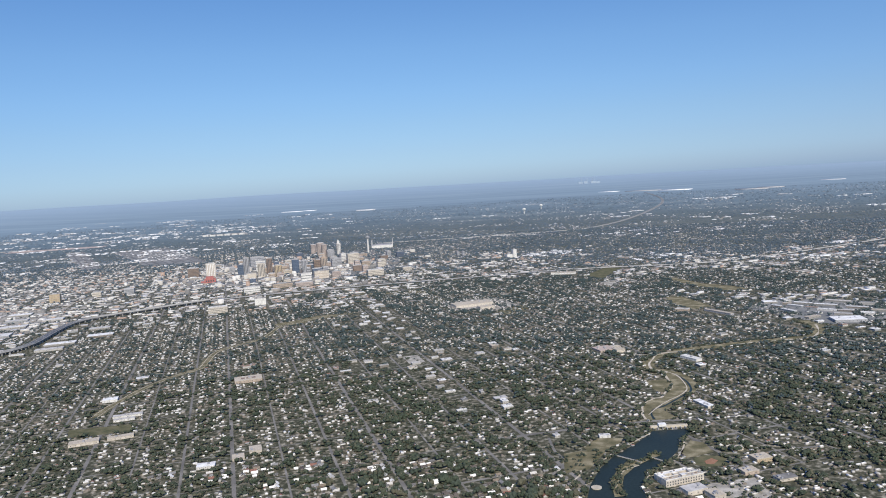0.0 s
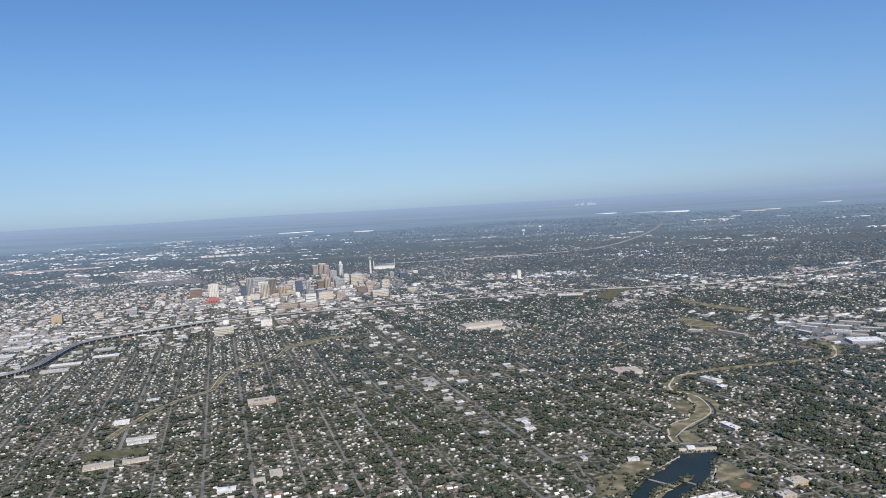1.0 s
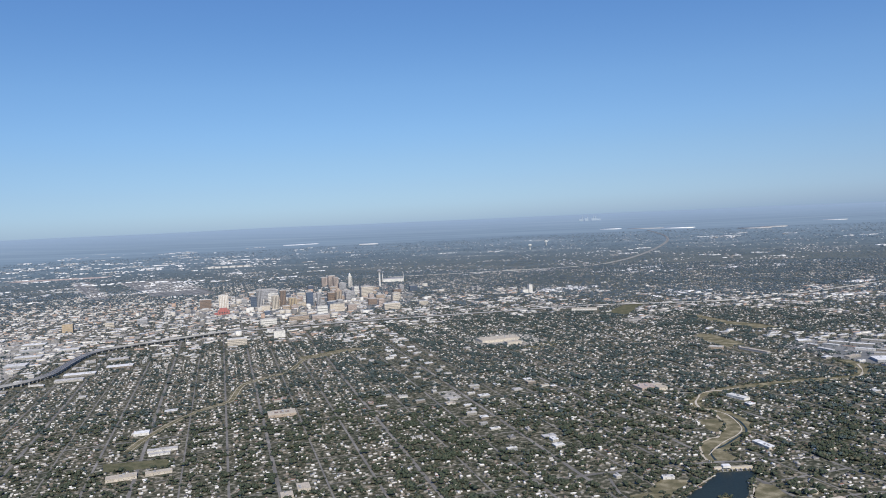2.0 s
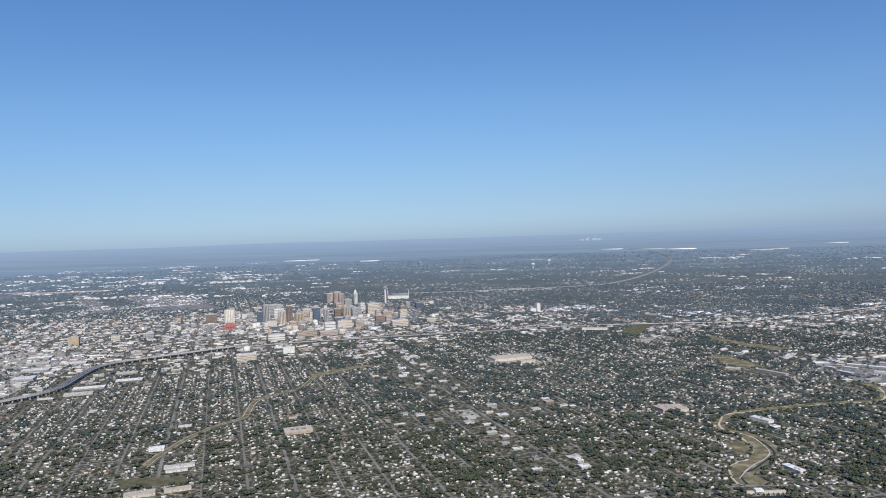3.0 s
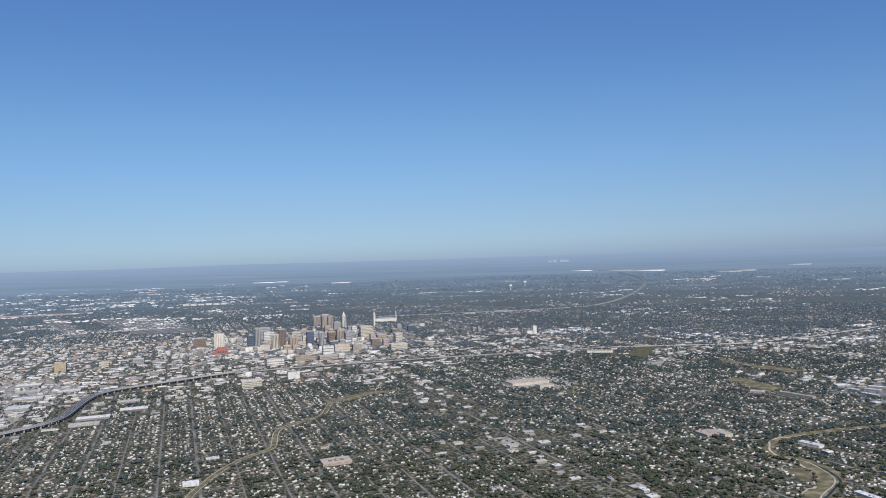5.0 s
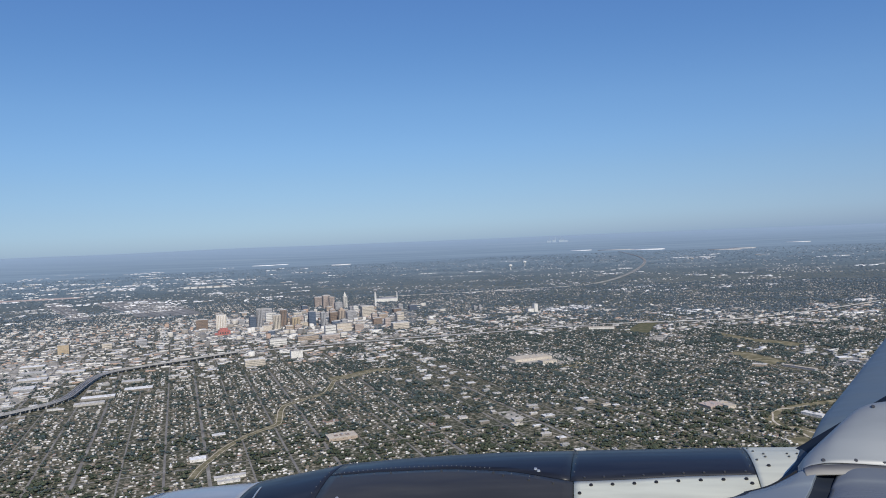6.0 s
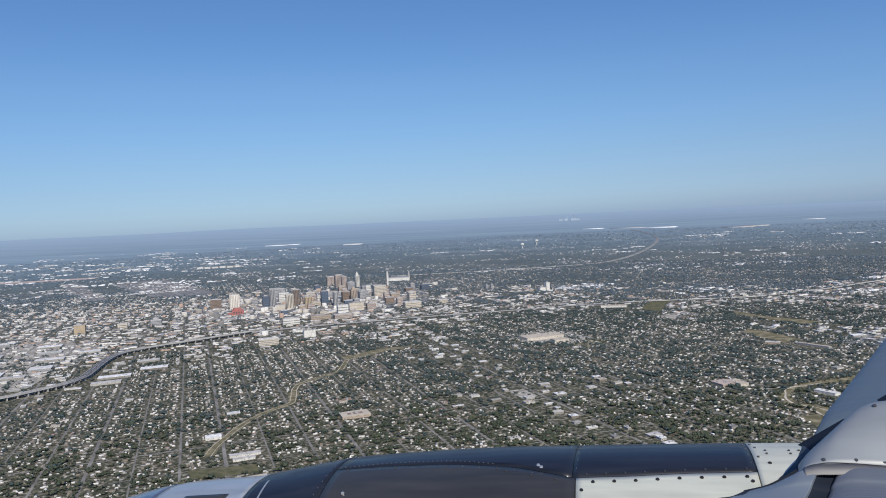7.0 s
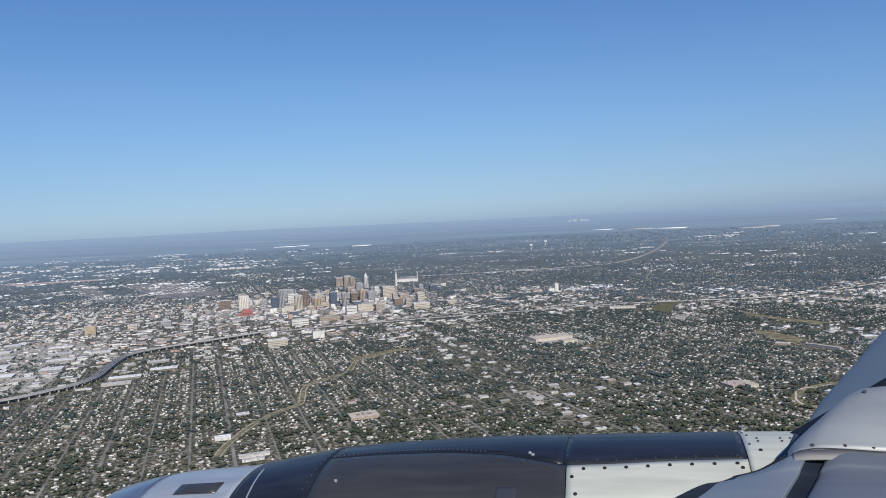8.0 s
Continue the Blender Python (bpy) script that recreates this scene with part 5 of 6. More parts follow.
def build_far_country():
    # outer suburbs and brush
    for n, r0, r1, size, flat in ((50000, 1000, 2500, 0.06, 0.32),):
        a, r = np.radians(rng.uniform(66, 143, n)), r0 + (r1 - r0) * rng.random(n) ** 1.75
        x, y = r * np.cos(a), r * np.sin(a)
        ok = (away(x, y, HWY_FAR) > 8) & ~blocked(x, y)
        dens = np.array([noise.noise(Vector((px * 0.004, py * 0.008, 1.7))) for px, py in zip(x, y)])
        ok &= dens > rng.uniform(-0.75, 0.25, n)
        rad = rng.lognormal(size, 0.35, n) * (0.75 + r / 3000)
        bulk_trees("trees", np.stack([x, y, rad], 1)[ok], "haze-tinted blue-green brush and trees of the outer districts", M_BRUSH, 1, True, flat, 0.35)
    # specks of roofs
    n = 17000
    a, r = np.radians(rng.uniform(66, 143, n)), 980 + 1300 * rng.random(n) ** 2.4
    x, y = r * np.cos(a), r * np.sin(a)
    dens = np.array([noise.noise(Vector((px * 0.009, py * 0.016, 3.1))) for px, py in zip(x, y)])
    ok = (dens > rng.uniform(-0.12, 0.42, n)) & (away(x, y, HWY_FAR) > 8)
    rows = np.stack([x, y, GRID_TURN + rng.normal(0, 20, n), rng.uniform(1.2, 3.4, n), rng.uniform(0.9, 1.8, n), rng.uniform(0.25, 0.48, n)], 1)[ok]
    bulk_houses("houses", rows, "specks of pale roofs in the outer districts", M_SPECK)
    # clusters of big pale sheds
    rows = []
    for cx, cy, sx, sy, m in ((-1250, 1500, 260, 110, 300), (-1650, 1950, 300, 200, 220), (-950, 1180, 180, 90, 260), (-640, 900, 150, 60, 200), (-980, 1420, 160, 50, 160), (-780, 760, 130, 90, 160), (-1150, 1180, 150, 80, 120), (-480, 1100, 200, 60, 40), (-560, 1750, 300, 40, 14), (-300, 2050, 260, 30, 8), (-250, 1500, 120, 30, 10), (-37, 1405, 31, 33, 28), (-55, 1318, 29, 30, 16), (171, 1815, 40, 48, 60), (253, 1909, 42, 53, 24), (144, 1143, 25, 24, 40), (165, 995, 22, 20, 28), (47, 959, 21, 19, 40), (90, 954, 21, 19, 28), (189, 740, 17, 14, 40), (184, 641, 15, 12, 24), (354, 1682, 38, 44, 14), (384, 1378, 31, 34, 14), (-2, 924, 20, 18, 40), (-60, 718, 16, 13, 60), (-36, 747, 16, 13, 40), (40, 677, 15, 12, 28), (-165, 956, 21, 19, 30), (-121, 962, 21, 19, 24)):
        for _ in range(max(2, m // 7)):
            # a business park: a few sheds of one kind in rows
            hx, hy, turn = cx + rng.normal(0, sx), cy + rng.normal(0, sy), GRID_TURN + rng.normal(0, 12)
            k = 0.35 + math.hypot(hx, hy) / 1700
            w0, d0 = rng.uniform(3, 9) * k, rng.uniform(2.5, 6) * k
            c, s = math.cos(radians(turn)), math.sin(radians(turn))
            for i in range(int(rng.integers(2, 6))):
                for j in range(int(rng.integers(1, 4))):
                    a, b = i * w0 * 1.25 + rng.normal(0, 0.6), j * d0 * 1.7 + rng.normal(0, 0.8)
                    x, y = hx + a * c - b * s, hy + a * s + b * c
                    if rng.random() < 0.25 or math.hypot(x, y) < 640 or y < 0 or away(np.array([x]), np.array([y]), HWY_FAR)[0] < 9:
                        continue
                    rows.append((x, y, turn, w0 * rng.uniform(0.5, 1.1), d0 * rng.uniform(0.6, 1.1), rng.uniform(0.7, 1.2) * (0.6 + 0.3 * k)))
    for x, y, w in ((-1858, 2810, 95), (-1700, 2760, 60), (-1292, 2527, 80), (-1240, 2560, 50), (-150, 2900, 75), (-20, 2790, 130), (90, 2690, 110), (300, 2350, 90), (360, 2420, 70), (-900, 2300, 60), (620, 2900, 80), (-2100, 2500, 80), (-2000, 2300, 90)):
        rows.append((x, y, -25 if x > -300 else 10, w, 34, 2.6))
    bulk_boxes("warehouses", np.array(rows), "clusters of large pale-roofed warehouses on the plain", "warehouses", M_WHITEROOF, M_WHITEROOF)


# ---- the aircraft: engine cowling and wing beside the window ----
P_AIR = Vector((-4.638, 0.0, 74.841))
AXIS_Y, AXIS_Z = 4.3, -2.45
PROFILE = [(-3.78, 0.36), (-3.74, 0.47), (-3.644, 0.576), (-3.488, 0.672), (-3.257, 0.739), (-3.028, 0.782), (-2.803, 0.809), (-2.512, 0.838), (-2.365, 0.872), (-2.111, 0.925), (-1.862, 0.977), (-1.539, 1.014), (-1.15, 1.049), (-0.777, 1.076), (-0.418, 1.091), (0.094, 1.113), (0.577, 1.131), (0.9, 1.14), (1.3, 1.10), (1.8, 1.0)]


def radius_at(x):
    return float(np.interp(x, [p[0] for p in PROFILE], [p[1] for p in PROFILE]))


def skin_point(x, th, lift=0.0):
    """On the cowling: x along the flight axis, th degrees from the crest towards the cabin."""
    r, a = radius_at(x) + lift, radians(th)
    return Vector((x, AXIS_Y - r * math.sin(a), AXIS_Z + r * math.cos(a)))


def skin_patch(name, x0, x1, lo, hi, mat, lift=0.0, thick=0.03, nx=24, nt_=24):
    """A curved panel between two stations; lo and hi give its edges in degrees at each station."""
    f, v = [], []
    for i in range(nx + 1):
        k = i / nx
        for j in range(nt_ + 1):
            q = j / nt_
            xs = x0(q) if callable(x0) else x0
            xe = x1(q) if callable(x1) else x1
            x = xs + (xe - xs) * k
            a, b = (lo(x) if callable(lo) else lo), (hi(x) if callable(hi) else hi)
            v.append(skin_point(x, a + (b - a) * q, lift))
    n = len(v)
    for i in range(nx + 1):
        for j in range(nt_ + 1):
            p = v[i * (nt_ + 1) + j]
            c = Vector((p.x, AXIS_Y, AXIS_Z))
            v.append(p + (c - p).normalized() * thick)
    w = nt_ + 1
    for i in range(nx):
        for j in range(nt_):
            a = i * w + j
            f.append((a, a + 1, a + w + 1, a + w))
            f.append((n + a, n + a + w, n + a + w + 1, n + a + 1))
    for i in range(nx):
        a, b = i * w, i * w + nt_
        f += [(a, a + w, n + a + w, n + a), (b, n + b, n + b + w, b + w)]
    for j in range(nt_):
        a, b = j, nx * w + j
        f += [(a, n + a, n + a + 1, a + 1), (b, b + 1, n + b + 1, n + b)]
    me = mesh_of(name, v, f, [mat])
    flags = np.zeros(len(me.polygons), bool)
    flags[: nx * nt_ * 2] = True
    me.polygons.foreach_set("use_smooth", flags)
    bm = bmesh.new()
    bm.from_mesh(me)
    bmesh.ops.recalc_face_normals(bm, faces=bm.faces[:])
    bm.to_mesh(me)
    bm.free()
    return me


def build_engine():
    navy = paint("navy cowling paint", (0.018, 0.0205, 0.027), 0.36, coat=0.03, streak=0.14)
    grey = paint("dark grey cowling paint", (0.040, 0.040, 0.037), 0.40, coat=0.05, streak=0.08)
    pale = paint("pale blue-white paint", (0.29, 0.325, 0.36), 0.35)
    white = paint("grey-white primer paint", (0.50, 0.515, 0.44), 0.5, coat=0.0)
    lip = paint("bare polished metal", (0.26, 0.29, 0.33), 0.3, metal=0.7)
    black = paint("black rubber and gap shade", (0.012, 0.012, 0.014), 0.6, coat=0.0)
    steel = paint("dull steel fastener", (0.10, 0.10, 0.10), 0.4, metal=0.6)
    bright = paint("bright steel fastener", (0.6, 0.6, 0.58), 0.3, metal=0.6)

    dull = paint("dull rivet", (0.22, 0.22, 0.22), 0.4, metal=0.4)

    eng = new("jet_engine")
    eng.matrix_basis = Matrix.Translation(P_AIR)
    tagged(eng, "navy blue jet engine cowling with pale inlet and white lower panel", "jet engine")
    lipm = part("inlet_lip", skin_patch("inlet_lip", -3.78, -3.124, -180, 180, lip, nx=16, nt_=72), eng, "rounded bluish bare-metal inlet lip")
    band = part("inlet_cowl", skin_patch("inlet_cowl", -3.120, -2.412, -180, 180, pale, nx=14, nt_=72), eng, "pale blue-white inlet ring")
    nose = part("forward_cowl", skin_patch("forward_cowl", -2.408, lambda q: -1.835, -180, 180, navy, nx=14, nt_=96), eng, "navy blue forward cowl")
    edge = lambda x: float(np.interp(x, [-1.84, -1.4, -1.04, -0.69, -0.35], [5.0, 5.4, 6.4, 9.6, 15.3]))
    up = part("upper_fan_cowl", skin_patch("upper_fan_cowl", -1.831, -0.372, -100, lambda x: edge(x) - 0.15, navy, nt_=40), eng, "navy blue upper fan cowl")
    low = part("lower_fan_cowl", skin_patch("lower_fan_cowl", -1.831, lambda q: -0.355 + 0.05 * q * 1.5, lambda x: edge(x) + 0.15, 100, grey, nt_=48), eng, "dark grey lower fan cowl")
    line = lambda x: float(np.interp(x, [-0.36, -0.059, 0.232, 0.583], [15.1, 14.3, 12.9, 12.1]))
    aft = part("aft_upper_cowl", skin_patch("aft_upper_cowl", -0.3695, 0.578, -100, lambda x: line(x) - 0.12, navy, nt_=40), eng, "navy blue aft cowl")
    wp = part("aft_lower_cowl", skin_patch("aft_lower_cowl", lambda q: -0.350 + 0.05 * q * 1.5, 0.578, lambda x: line(x) + 0.12, 100, white, nt_=48), eng, "grey-white lower cowl panel")
    fair = part("aft_fairing", skin_patch("aft_fairing", 0.584, lambda q: 1.0 - 0.27 * max(0.0, q - 0.50) / 0.50, -100, 40, white, nt_=48, nx=10), eng, "grey-white fairing in front of the pylon")
    slate = paint("slate navy pylon paint", (0.036, 0.042, 0.050), 0.55, coat=0.0, streak=0.03)
    bend = lambda q: float(np.interp(-14 + 44 * q, [-14, -4, 3, 7, 10, 13, 15, 30], [0.90, 0.858, 0.814, 0.78, 0.746, 0.707, 0.675, 0.50]))
    part("pylon_skirt", skin_patch("pylon_skirt", bend, 1.05, -14, 30, slate, lift=0.005, thick=0.006, nx=10, nt_=44), eng, "slate navy skirt where the pylon meets the cowl")
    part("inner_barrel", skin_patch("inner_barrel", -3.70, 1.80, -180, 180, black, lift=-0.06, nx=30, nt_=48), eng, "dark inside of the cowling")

    # hatch in the inlet ring
    part("hatch_frame", skin_patch("hatch_frame", -2.866, -2.548, 10.6, 18.4, steel, lift=0.004, thick=0.006, nx=6, nt_=6), band)
    part("hatch", skin_patch("hatch", -2.850, -2.564, 11.2, 17.8, grey, lift=0.008, thick=0.006, nx=6, nt_=6), band, "grey rectangular hatch")
    part("seam", skin_patch("seam", lambda q: -2.322 + 0.05 * q, lambda q: -2.310 + 0.05 * q, 3.5, 26, bright, lift=0.003, thick=0.004, nx=2, nt_=14), nose, "bright thin seam line")

    def stud(rad, mat, deep=0.006):
        v, f = [], []
        for r, z in ((rad, 0.0), (rad * 0.8, deep), (rad * 0.3, deep * 1.1)):
            v += [(r * math.cos(k * math.pi / 5), r * math.sin(k * math.pi / 5), z) for k in range(10)]
        for i in (0, 10):
            f += [(i + k, i + (k + 1) % 10, i + 10 + (k + 1) % 10, i + 10 + k) for k in range(10)]
        f.append(tuple(range(20, 30)))
        return mesh_of("fastener", v, f, [mat])

    big, mid, tiny, shine = stud(0.0105, black), stud(0.007, steel), stud(0.0032, dull, 0.003), stud(0.011, bright)

    def put(me, x, th, parent):
        p = skin_point(x, th, 0.001)
        n = Vector((0, -math.sin(radians(th)), math.cos(radians(th))))
        ob = part("fastener", me, parent)
        ob.matrix_basis = Matrix.Translation(p) @ n.to_track_quat("Z", "Y").to_matrix().to_4x4()

    for k in range(9):
        put(mid, -0.294 + k * 0.103, line(-0.294 + k * 0.103) - 1.5, aft)
    for k in range(8):
        put(big, -0.257 + k * 0.1115, line(-0.257 + k * 0.1115) + 2.2, wp)
    put(big, -0.315, 20.5, wp)
    put(big, -0.290, 27.0, wp)
    put(big, 0.655, 7.5, fair)
    put(big, 0.545, 16.4, wp)
    for x in (0.66, 0.78, 0.83):
        for th in (-1.5, 1.2):
            put(mid, x, th, fair)
    for x, th in ((0.60, -9), (0.615, -4.5), (0.61, 3.6)):
        put(mid, x, th, fair)
    for k in range(34):
        x = -1.81 + k * 0.0295
        put(tiny, x, edge(x) - 1.4 - 1.6 * math.sin(k / 33 * math.pi), up)
    for k in range(12):
        x = -1.75 + k * 0.105
        put(tiny if k % 3 else mid, x, edge(x) + 1.3, low)
    for x, th in ((-0.745, 11.6), (-0.596, 14.1), (-0.46, 15.9)):
        put(mid, x, th, low)
    for k in range(4):
        put(tiny, -0.352, -6 + k * 5.4, aft)
        put(tiny, 0.562, -9 + k * 5.4, aft)
    for k in range(7):
        put(tiny, -1.86 - 0.004 * k, 2 + k * 3.6, nose)
    put(shine, -0.569, 8.2, up)
    put(shine, -1.69, 20.3, low)
    put(shine, -0.55, 9.4, up)
    part("drain_disc", skin_patch("drain_disc", -0.71, -0.60, 25.0, 30.5, steel, lift=0.004, thick=0.006, nx=8, nt_=8), low, "round grey disc")
    return navy, white, pale, black, steel


def wing_skin(name, sections, mat, seg=20):
    """Loft of nose sections: each is (x, y, z of the leading edge, chord shown, nose height)."""
    v, f = [], []
    prof = []
    for k in range(seg + 1):
        t = k / seg * 2 - 1          # -1 lower trailing, 0 nose, 1 upper trailing
        prof.append((abs(t) ** 2.0, (abs(t) ** 0.8) * (1 if t > 0 else -0.4)))
    for x, y, z, chord, high in sections:
        v += [(x + a * chord, y, z + b * high) for a, b in prof]
    w = seg + 1
    for i in range(len(sections) - 1):
        f += [(i * w + k, i * w + k + 1, (i + 1) * w + k + 1, (i + 1) * w + k) for k in range(seg)]
    f += [tuple(range(w)), tuple((len(sections) - 1) * w + k for k in range(w))[::-1]]
    f += [(i * w, (i + 1) * w, (i + 1) * w + seg, i * w + seg) for i in range(len(sections) - 1)]
    me = mesh_of(name, v, f, [mat])
    bm = bmesh.new()
    bm.from_mesh(me)
    bmesh.ops.recalc_face_normals(bm, faces=bm.faces[:])
    bm.to_mesh(me)
    bm.free()
    flags = np.ones(len(me.polygons), bool)
    flags[(len(sections) - 1) * seg:] = False
    me.polygons.foreach_set("use_smooth", flags)
    return me


def skin_loft(name, rows, mat, thick=0.02):
    """A smooth skin through rows of (y, [(x, z), ...]), with thickness below it."""
    lines = [smooth_line([(x, y, z) for x, z in pts], 5) for y, pts in rows]
    cross = [smooth_line([ln[k] for ln in lines], 5) if len(rows) > 2 else [ln[k] for ln in lines] for k in range(len(lines[0]))]
    w = len(cross[0])
    v = [p for c in cross for p in c]
    n = len(v)
    v += [(p[0], p[1], p[2] - thick) for p in v]
    f = []
    for i in range(len(cross) - 1):
        for j in range(w - 1):
            a = i * w + j
            f += [(a, a + 1, a + w + 1, a + w), (n + a, n + a + w, n + a + w + 1, n + a + 1)]
    top = len(f)
    for i in range(len(cross) - 1):
        for a in (i * w, i * w + w - 1):
            f.append((a, a + w, n + a + w, n + a))
    for j in range(w - 1):
        for a in (j, (len(cross) - 1) * w + j):
            f.append((a, a + 1, n + a + 1, n + a))
    me = mesh_of(name, v, f, [mat])
    flags = np.zeros(len(me.polygons), bool)
    flags[:top] = True
    me.polygons.foreach_set("use_smooth", flags)
    bm = bmesh.new()
    bm.from_mesh(me)
    bmesh.ops.recalc_face_normals(bm, faces=bm.faces[:])
    bm.to_mesh(me)
    bm.free()
    return me


def build_wing(navy, white, pale, black, steel):
    wing_grey = paint("light grey wing paint", (0.205, 0.226, 0.243), 0.42, coat=0.0, streak=0.02)
    # the outboard slat's shade is put into this darker copy of the wing grey
    wing_shaded = paint("slate grey wing paint darkened for shade", (0.095, 0.130, 0.160), 0.45, coat=0.0, streak=0.02)
    bare = paint("bare polished slat metal", (0.16, 0.18, 0.20), 0.3, metal=0.3, coat=0.0, streak=0.03)
    fair_paint = paint("pale blue-grey fairing paint", (0.165, 0.195, 0.225), 0.42, coat=0.0, streak=0.02)
    primer = paint("worn beige sealant", (0.22, 0.213, 0.195), 0.6, coat=0.0, streak=0.12)
    # navy of the pylon, near black so it also carries shade between slats
    ink = paint("dark navy pylon paint and gap shade", (0.016, 0.021, 0.031), 0.6, coat=0.0)
    for m, gloss in ((ink, 0.08), (navy, 0.28)):
        m.node_tree.nodes["Principled BSDF"].inputs["Specular IOR Level"].default_value = gloss
    wing = new("aircraft_wing")
    wing.matrix_basis = Matrix.Translation(P_AIR)
    tagged(wing, "light grey swept aircraft wing with slats above the engine", "aircraft wing")
    # solid wedge, coloured dark for the shade between the slats
    wedge = [(1.255, -1.060), (1.345, -1.002), (1.50, -0.94), (1.50, -1.03)]
    v = [(x, 4.40, z) for x, z in wedge] + [(x, 4.46, z) for x, z in wedge]
    part("slat_shadow_gap", mesh_of("slat_shadow_gap", v, [(3, 2, 1, 0), (4, 5, 6, 7), (0, 1, 5, 4), (1, 2, 6, 5), (2, 3, 7, 6), (3, 0, 4, 7)], [ink]), wing, "dark navy wedge for the shaded gap between the slats")
    part("outboard_slat", wing_skin("outboard_slat", [(0.85, 4.36, -1.36, 1.6, 0.14), (1.14, 5.1, -1.31, 1.6, 0.14), (1.41, 5.6, -1.235, 1.6, 0.14), (1.95, 6.60, -1.07, 1.6, 0.13), (2.58, 7.8, -0.92, 1.5, 0.12)], wing_shaded), wing, "outboard slat in grey darkened for shade")
    crest = [(0.796, -1.323), (0.848, -1.253), (0.903, -1.187), (0.975, -1.106), (1.032, -1.044), (1.092, -1.000), (1.20, -0.972), (1.50, -0.955), (2.1, -0.93)]
    foot = [(0.728, -1.262), (0.742, -1.236), (0.772, -1.216), (0.81, -1.206), (0.866, -1.197), (0.987, -1.199), (1.148, -1.207), (1.50, -1.217), (2.1, -1.23)]
    middle = [((a[0] + b[0]) / 2 - 0.010, (a[1] + b[1]) / 2 + 0.032) for a, b in zip(crest, foot)]
    back = [(a[0] + 0.05, a[1] - 0.10) for a in crest]
    slat = part("inboard_slat", skin_loft("inboard_slat", [(3.80, foot), (3.94, middle), (4.10, crest), (4.26, back)], wing_grey), wing, "light grey rounded inboard slat")
    edge = [(0.50, -1.346), (0.60, -1.315), (0.68, -1.268), (0.73, -1.236), (0.80, -1.215), (0.95, -1.206), (1.148, -1.215), (2.1, -1.24)]
    low = [(0.342, -1.342), (0.45, -1.318), (0.56, -1.296), (0.68, -1.278), (0.80, -1.268), (0.95, -1.262), (1.15, -1.265), (2.1, -1.28)]
    lower = [(0.206, -1.335), (0.32, -1.322), (0.45, -1.314), (0.58, -1.308), (0.72, -1.304), (0.88, -1.302), (1.10, -1.305), (2.1, -1.32)]
    inner = [(-0.20, -1.36), (-0.05, -1.36), (0.10, -1.36), (0.25, -1.36), (0.45, -1.36), (0.70, -1.36), (1.05, -1.36), (2.1, -1.37)]
    # root fairing, dark-painted shade strip and rounded root slat share one surface, split along a slanting line
    rows = [(3.795, edge, 0.815), (3.70, [((a[0] + b[0]) / 2, (a[1] + b[1]) / 2) for a, b in zip(edge, low)], 0.768), (3.65, low, 0.742), (3.45, lower, 0.648), (2.9, inner, 0.42)]

    def level(row, x):
        return float(np.interp(x, [p[0] for p in row], [p[1] for p in row]))

    lead = {3.795: 0.0, 3.70: 0.035, 3.65: 0.05, 3.45: 0.09, 2.9: 0.12}     # the fairing begins behind the black gap strip
    fair_rows = [(y, [(row[0][0] + lead[y] + (xb - row[0][0] - lead[y]) * k / 8, level(row, row[0][0] + lead[y] + (xb - row[0][0] - lead[y]) * k / 8)) for k in range(9)]) for y, row, xb in rows]
    # a raised black skin puts the open gap's shade into colour
    shade_rows = [(y, [(row[0][0] + dx, level(row, row[0][0] + max(0.0, dx)) + dz) for dx, dz in ((-0.012, 0.003), (0.0, 0.004), (lead[y], 0.0), (lead[y] + 0.06, -0.02))]) for y, row, xb in rows]
    part("fairing_gap_shade", skin_loft("fairing_gap_shade", shade_rows, black), wing, "black strip for the shaded gap in front of the root fairing")
    part("root_fairing", skin_loft("root_fairing", fair_rows, fair_paint), wing, "pale blue-grey fairing at the wing root")
    # shade on the slat's front edge, drawn as a dark navy strip
    slat_shade_rows = [(y, [(xb - 0.012, level(row, xb) - 0.012), (xb + 0.03, level(row, xb) - 0.030), (xb + 0.15, level(row, xb) - 0.034)]) for y, row, xb in rows]
    part("slat_gap_shade", skin_loft("slat_gap_shade", slat_shade_rows, ink), wing, "dark navy strip painted for shade in front of the root slat")
    nose = [(0.075, -0.040), (0.080, -0.028), (0.094, -0.014), (0.118, -0.004), (0.15, 0.003), (0.20, 0.006), (0.30, 0.006)]
    slat_rows = [(y, [(xb + dx, level(row, xb + dx) + dz) for dx, dz in nose] + [(1.3, level(row, 1.3) + 0.004), (2.1, level(row, 2.1))]) for y, row, xb in rows]
    part("root_slat", skin_loft("root_slat", slat_rows, bare), wing, "bare metal slat beside the wing root")
    strip = [(y, [(x, level(row, x) + 0.009) for x in (0.745, 0.80, 0.86, 0.92, 1.0, 1.15, 2.1)]) for y, row, xb in ((3.792, edge, 0), (3.735, rows[1][1], 0))]
    part("trim_strip", skin_loft("trim_strip", strip, primer, 0.004), wing, "worn beige strip along the slat edge")
    seam = [(x, z + 0.001) for x, z in foot]
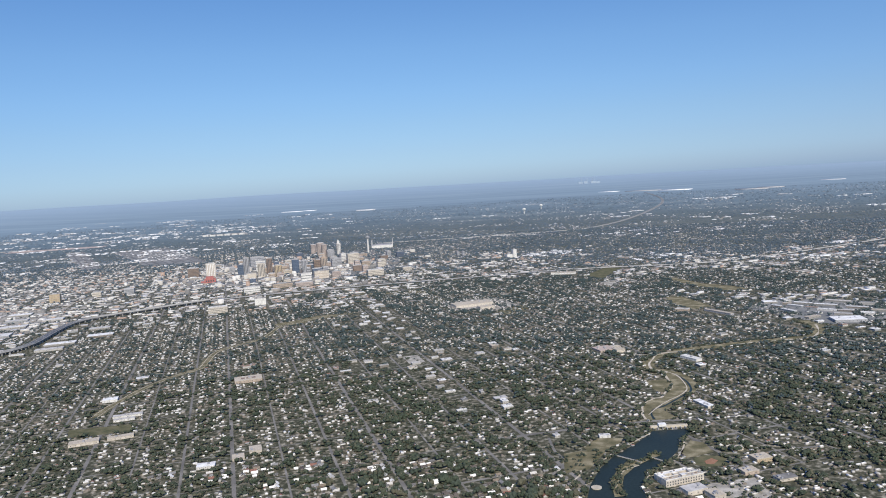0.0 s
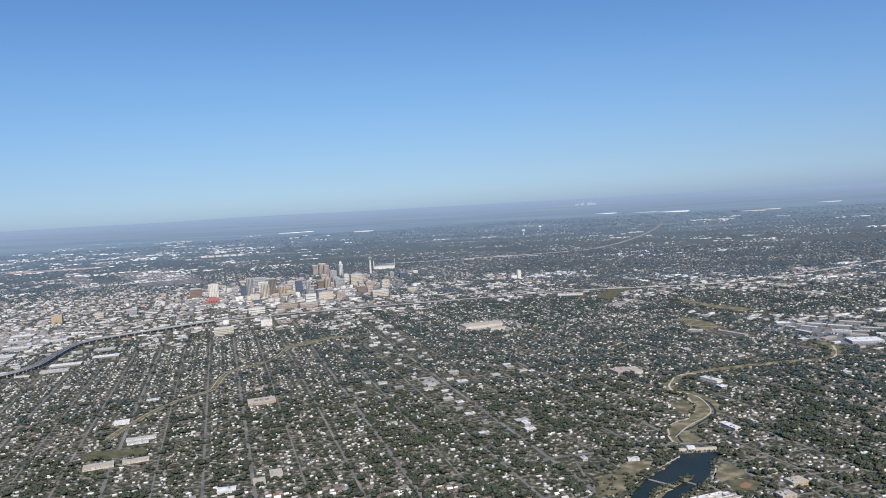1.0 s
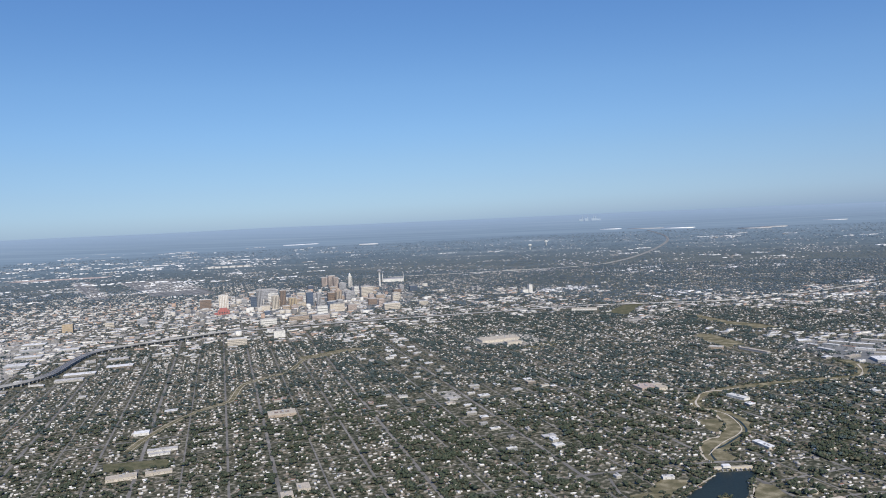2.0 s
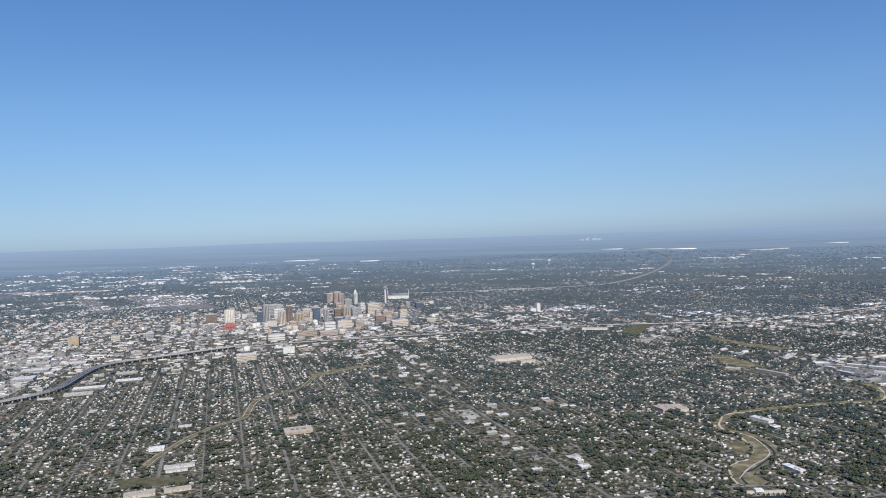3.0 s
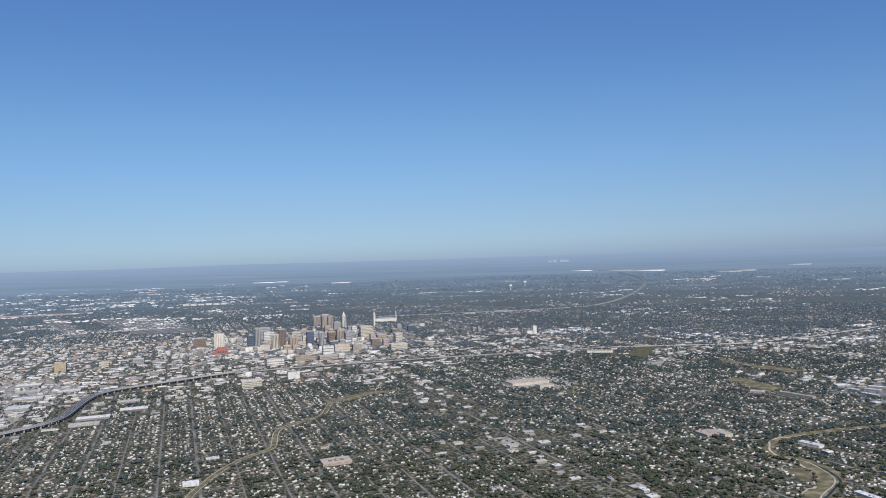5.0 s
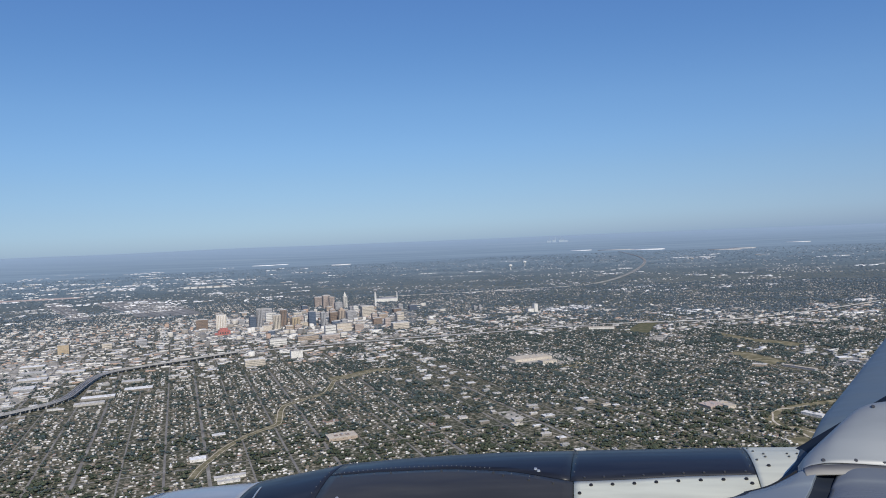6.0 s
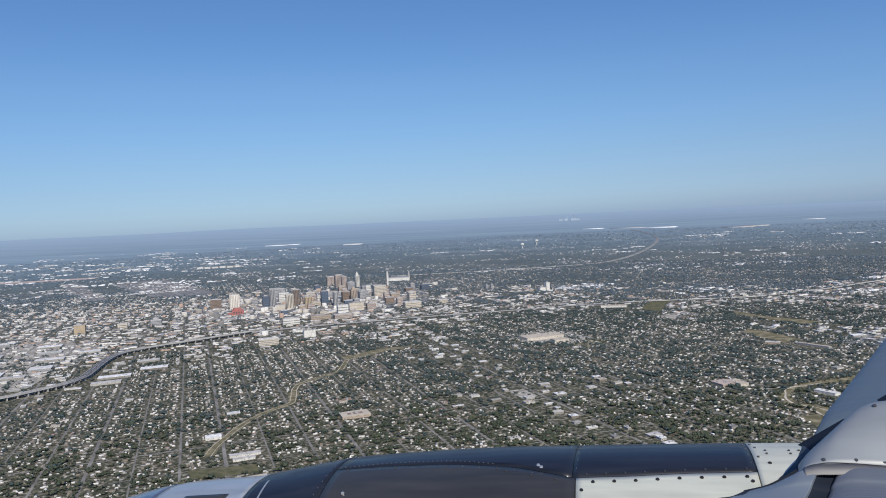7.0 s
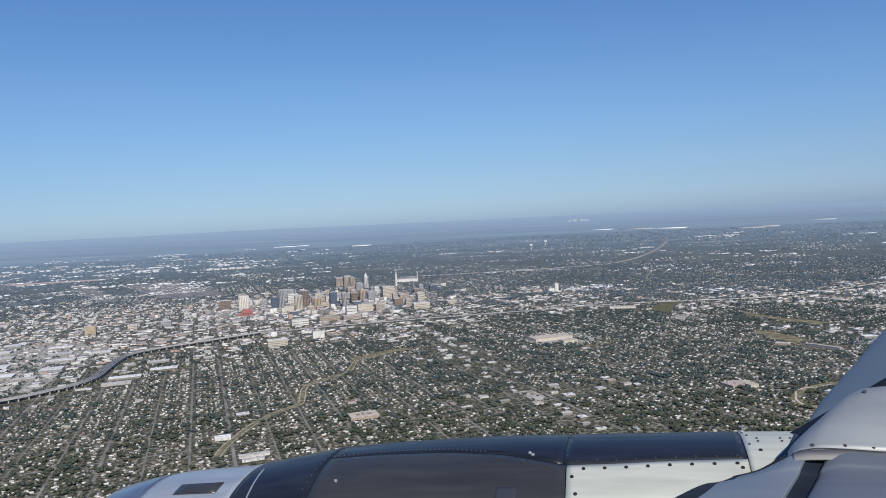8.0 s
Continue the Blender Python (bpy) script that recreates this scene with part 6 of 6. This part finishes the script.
    part("seal", skin_loft("seal", [(3.803, seam), (3.798, [(x, z + 0.001) for x, z in seam])], steel, 0.004), slat, "dark thin seam")
    tip = [(0.478, -1.352), (0.585, -1.320), (0.665, -1.274), (0.715, -1.240)]
    part("rubber_seal", skin_loft("rubber_seal", [(3.815, tip), (3.798, [(x + 0.004, z + 0.004) for x, z in tip])], black, 0.008), wing, "black rubber edge of the slat")
    prism = [(0.912, -1.288), (1.108, -1.162), (2.6, -1.04), (2.6, -1.95), (0.68, -1.95), (0.72, -1.41)]
    n = len(prism)
    v = [(x, 4.125, z) for x, z in prism] + [(x, 4.50, z) for x, z in prism]
    f = [tuple(range(n))[::-1], tuple(range(n, 2 * n))] + [(k, (k + 1) % n, n + (k + 1) % n, n + k) for k in range(n)]
    me = mesh_of("pylon", v, f, [ink])
    bm = bmesh.new()
    bm.from_mesh(me)
    bmesh.ops.recalc_face_normals(bm, faces=bm.faces[:])
    bmesh.ops.bevel(bm, geom=bm.edges[:], offset=0.02, segments=2, affect="EDGES")
    bm.to_mesh(me)
    bm.free()
    part("pylon", me, wing, "navy blue engine pylon")
    dot = lathe("fastener", [(0.010, 0), (0.008, 0.003)], 8, steel)
    for x, y, z in ((0.84, 3.815, -1.188), (0.98, 3.815, -1.186), (1.10, 3.815, -1.192), (1.03, 3.96, -1.07), (1.13, 4.05, -0.985)):
        o = part("fastener", dot, slat)
        o.matrix_basis = pose(x, y, z, 35, 0, 0)


build_ground()
build_downtown()
build_landmarks()
build_streets()
build_lake()
build_channels()
for side in (-1.3, 1.3):
    build_highway("elevated_highway", shifted(HWY_WEST, side), 1.8, 1.7, 3.4, "curved elevated highway with dark asphalt on pale piers", True, M_ASPHALT)
build_highway("highway", HWY_EAST[:7], 0.62, 1.7, 9.0, "low grey highway beside the city centre", False, M_YARD, M_GREY)
build_highway("elevated_highway", HWY_EAST[6:], 0.72, 2.0, 9.0, "long pale highway on low piers")
build_highway("highway", HWY_FAR, 0.7, 5.4, 9.0, "distant pale highway running to the plain", False, M_YARD)
build_suburbs()
build_far_country()
build_wing(*build_engine())
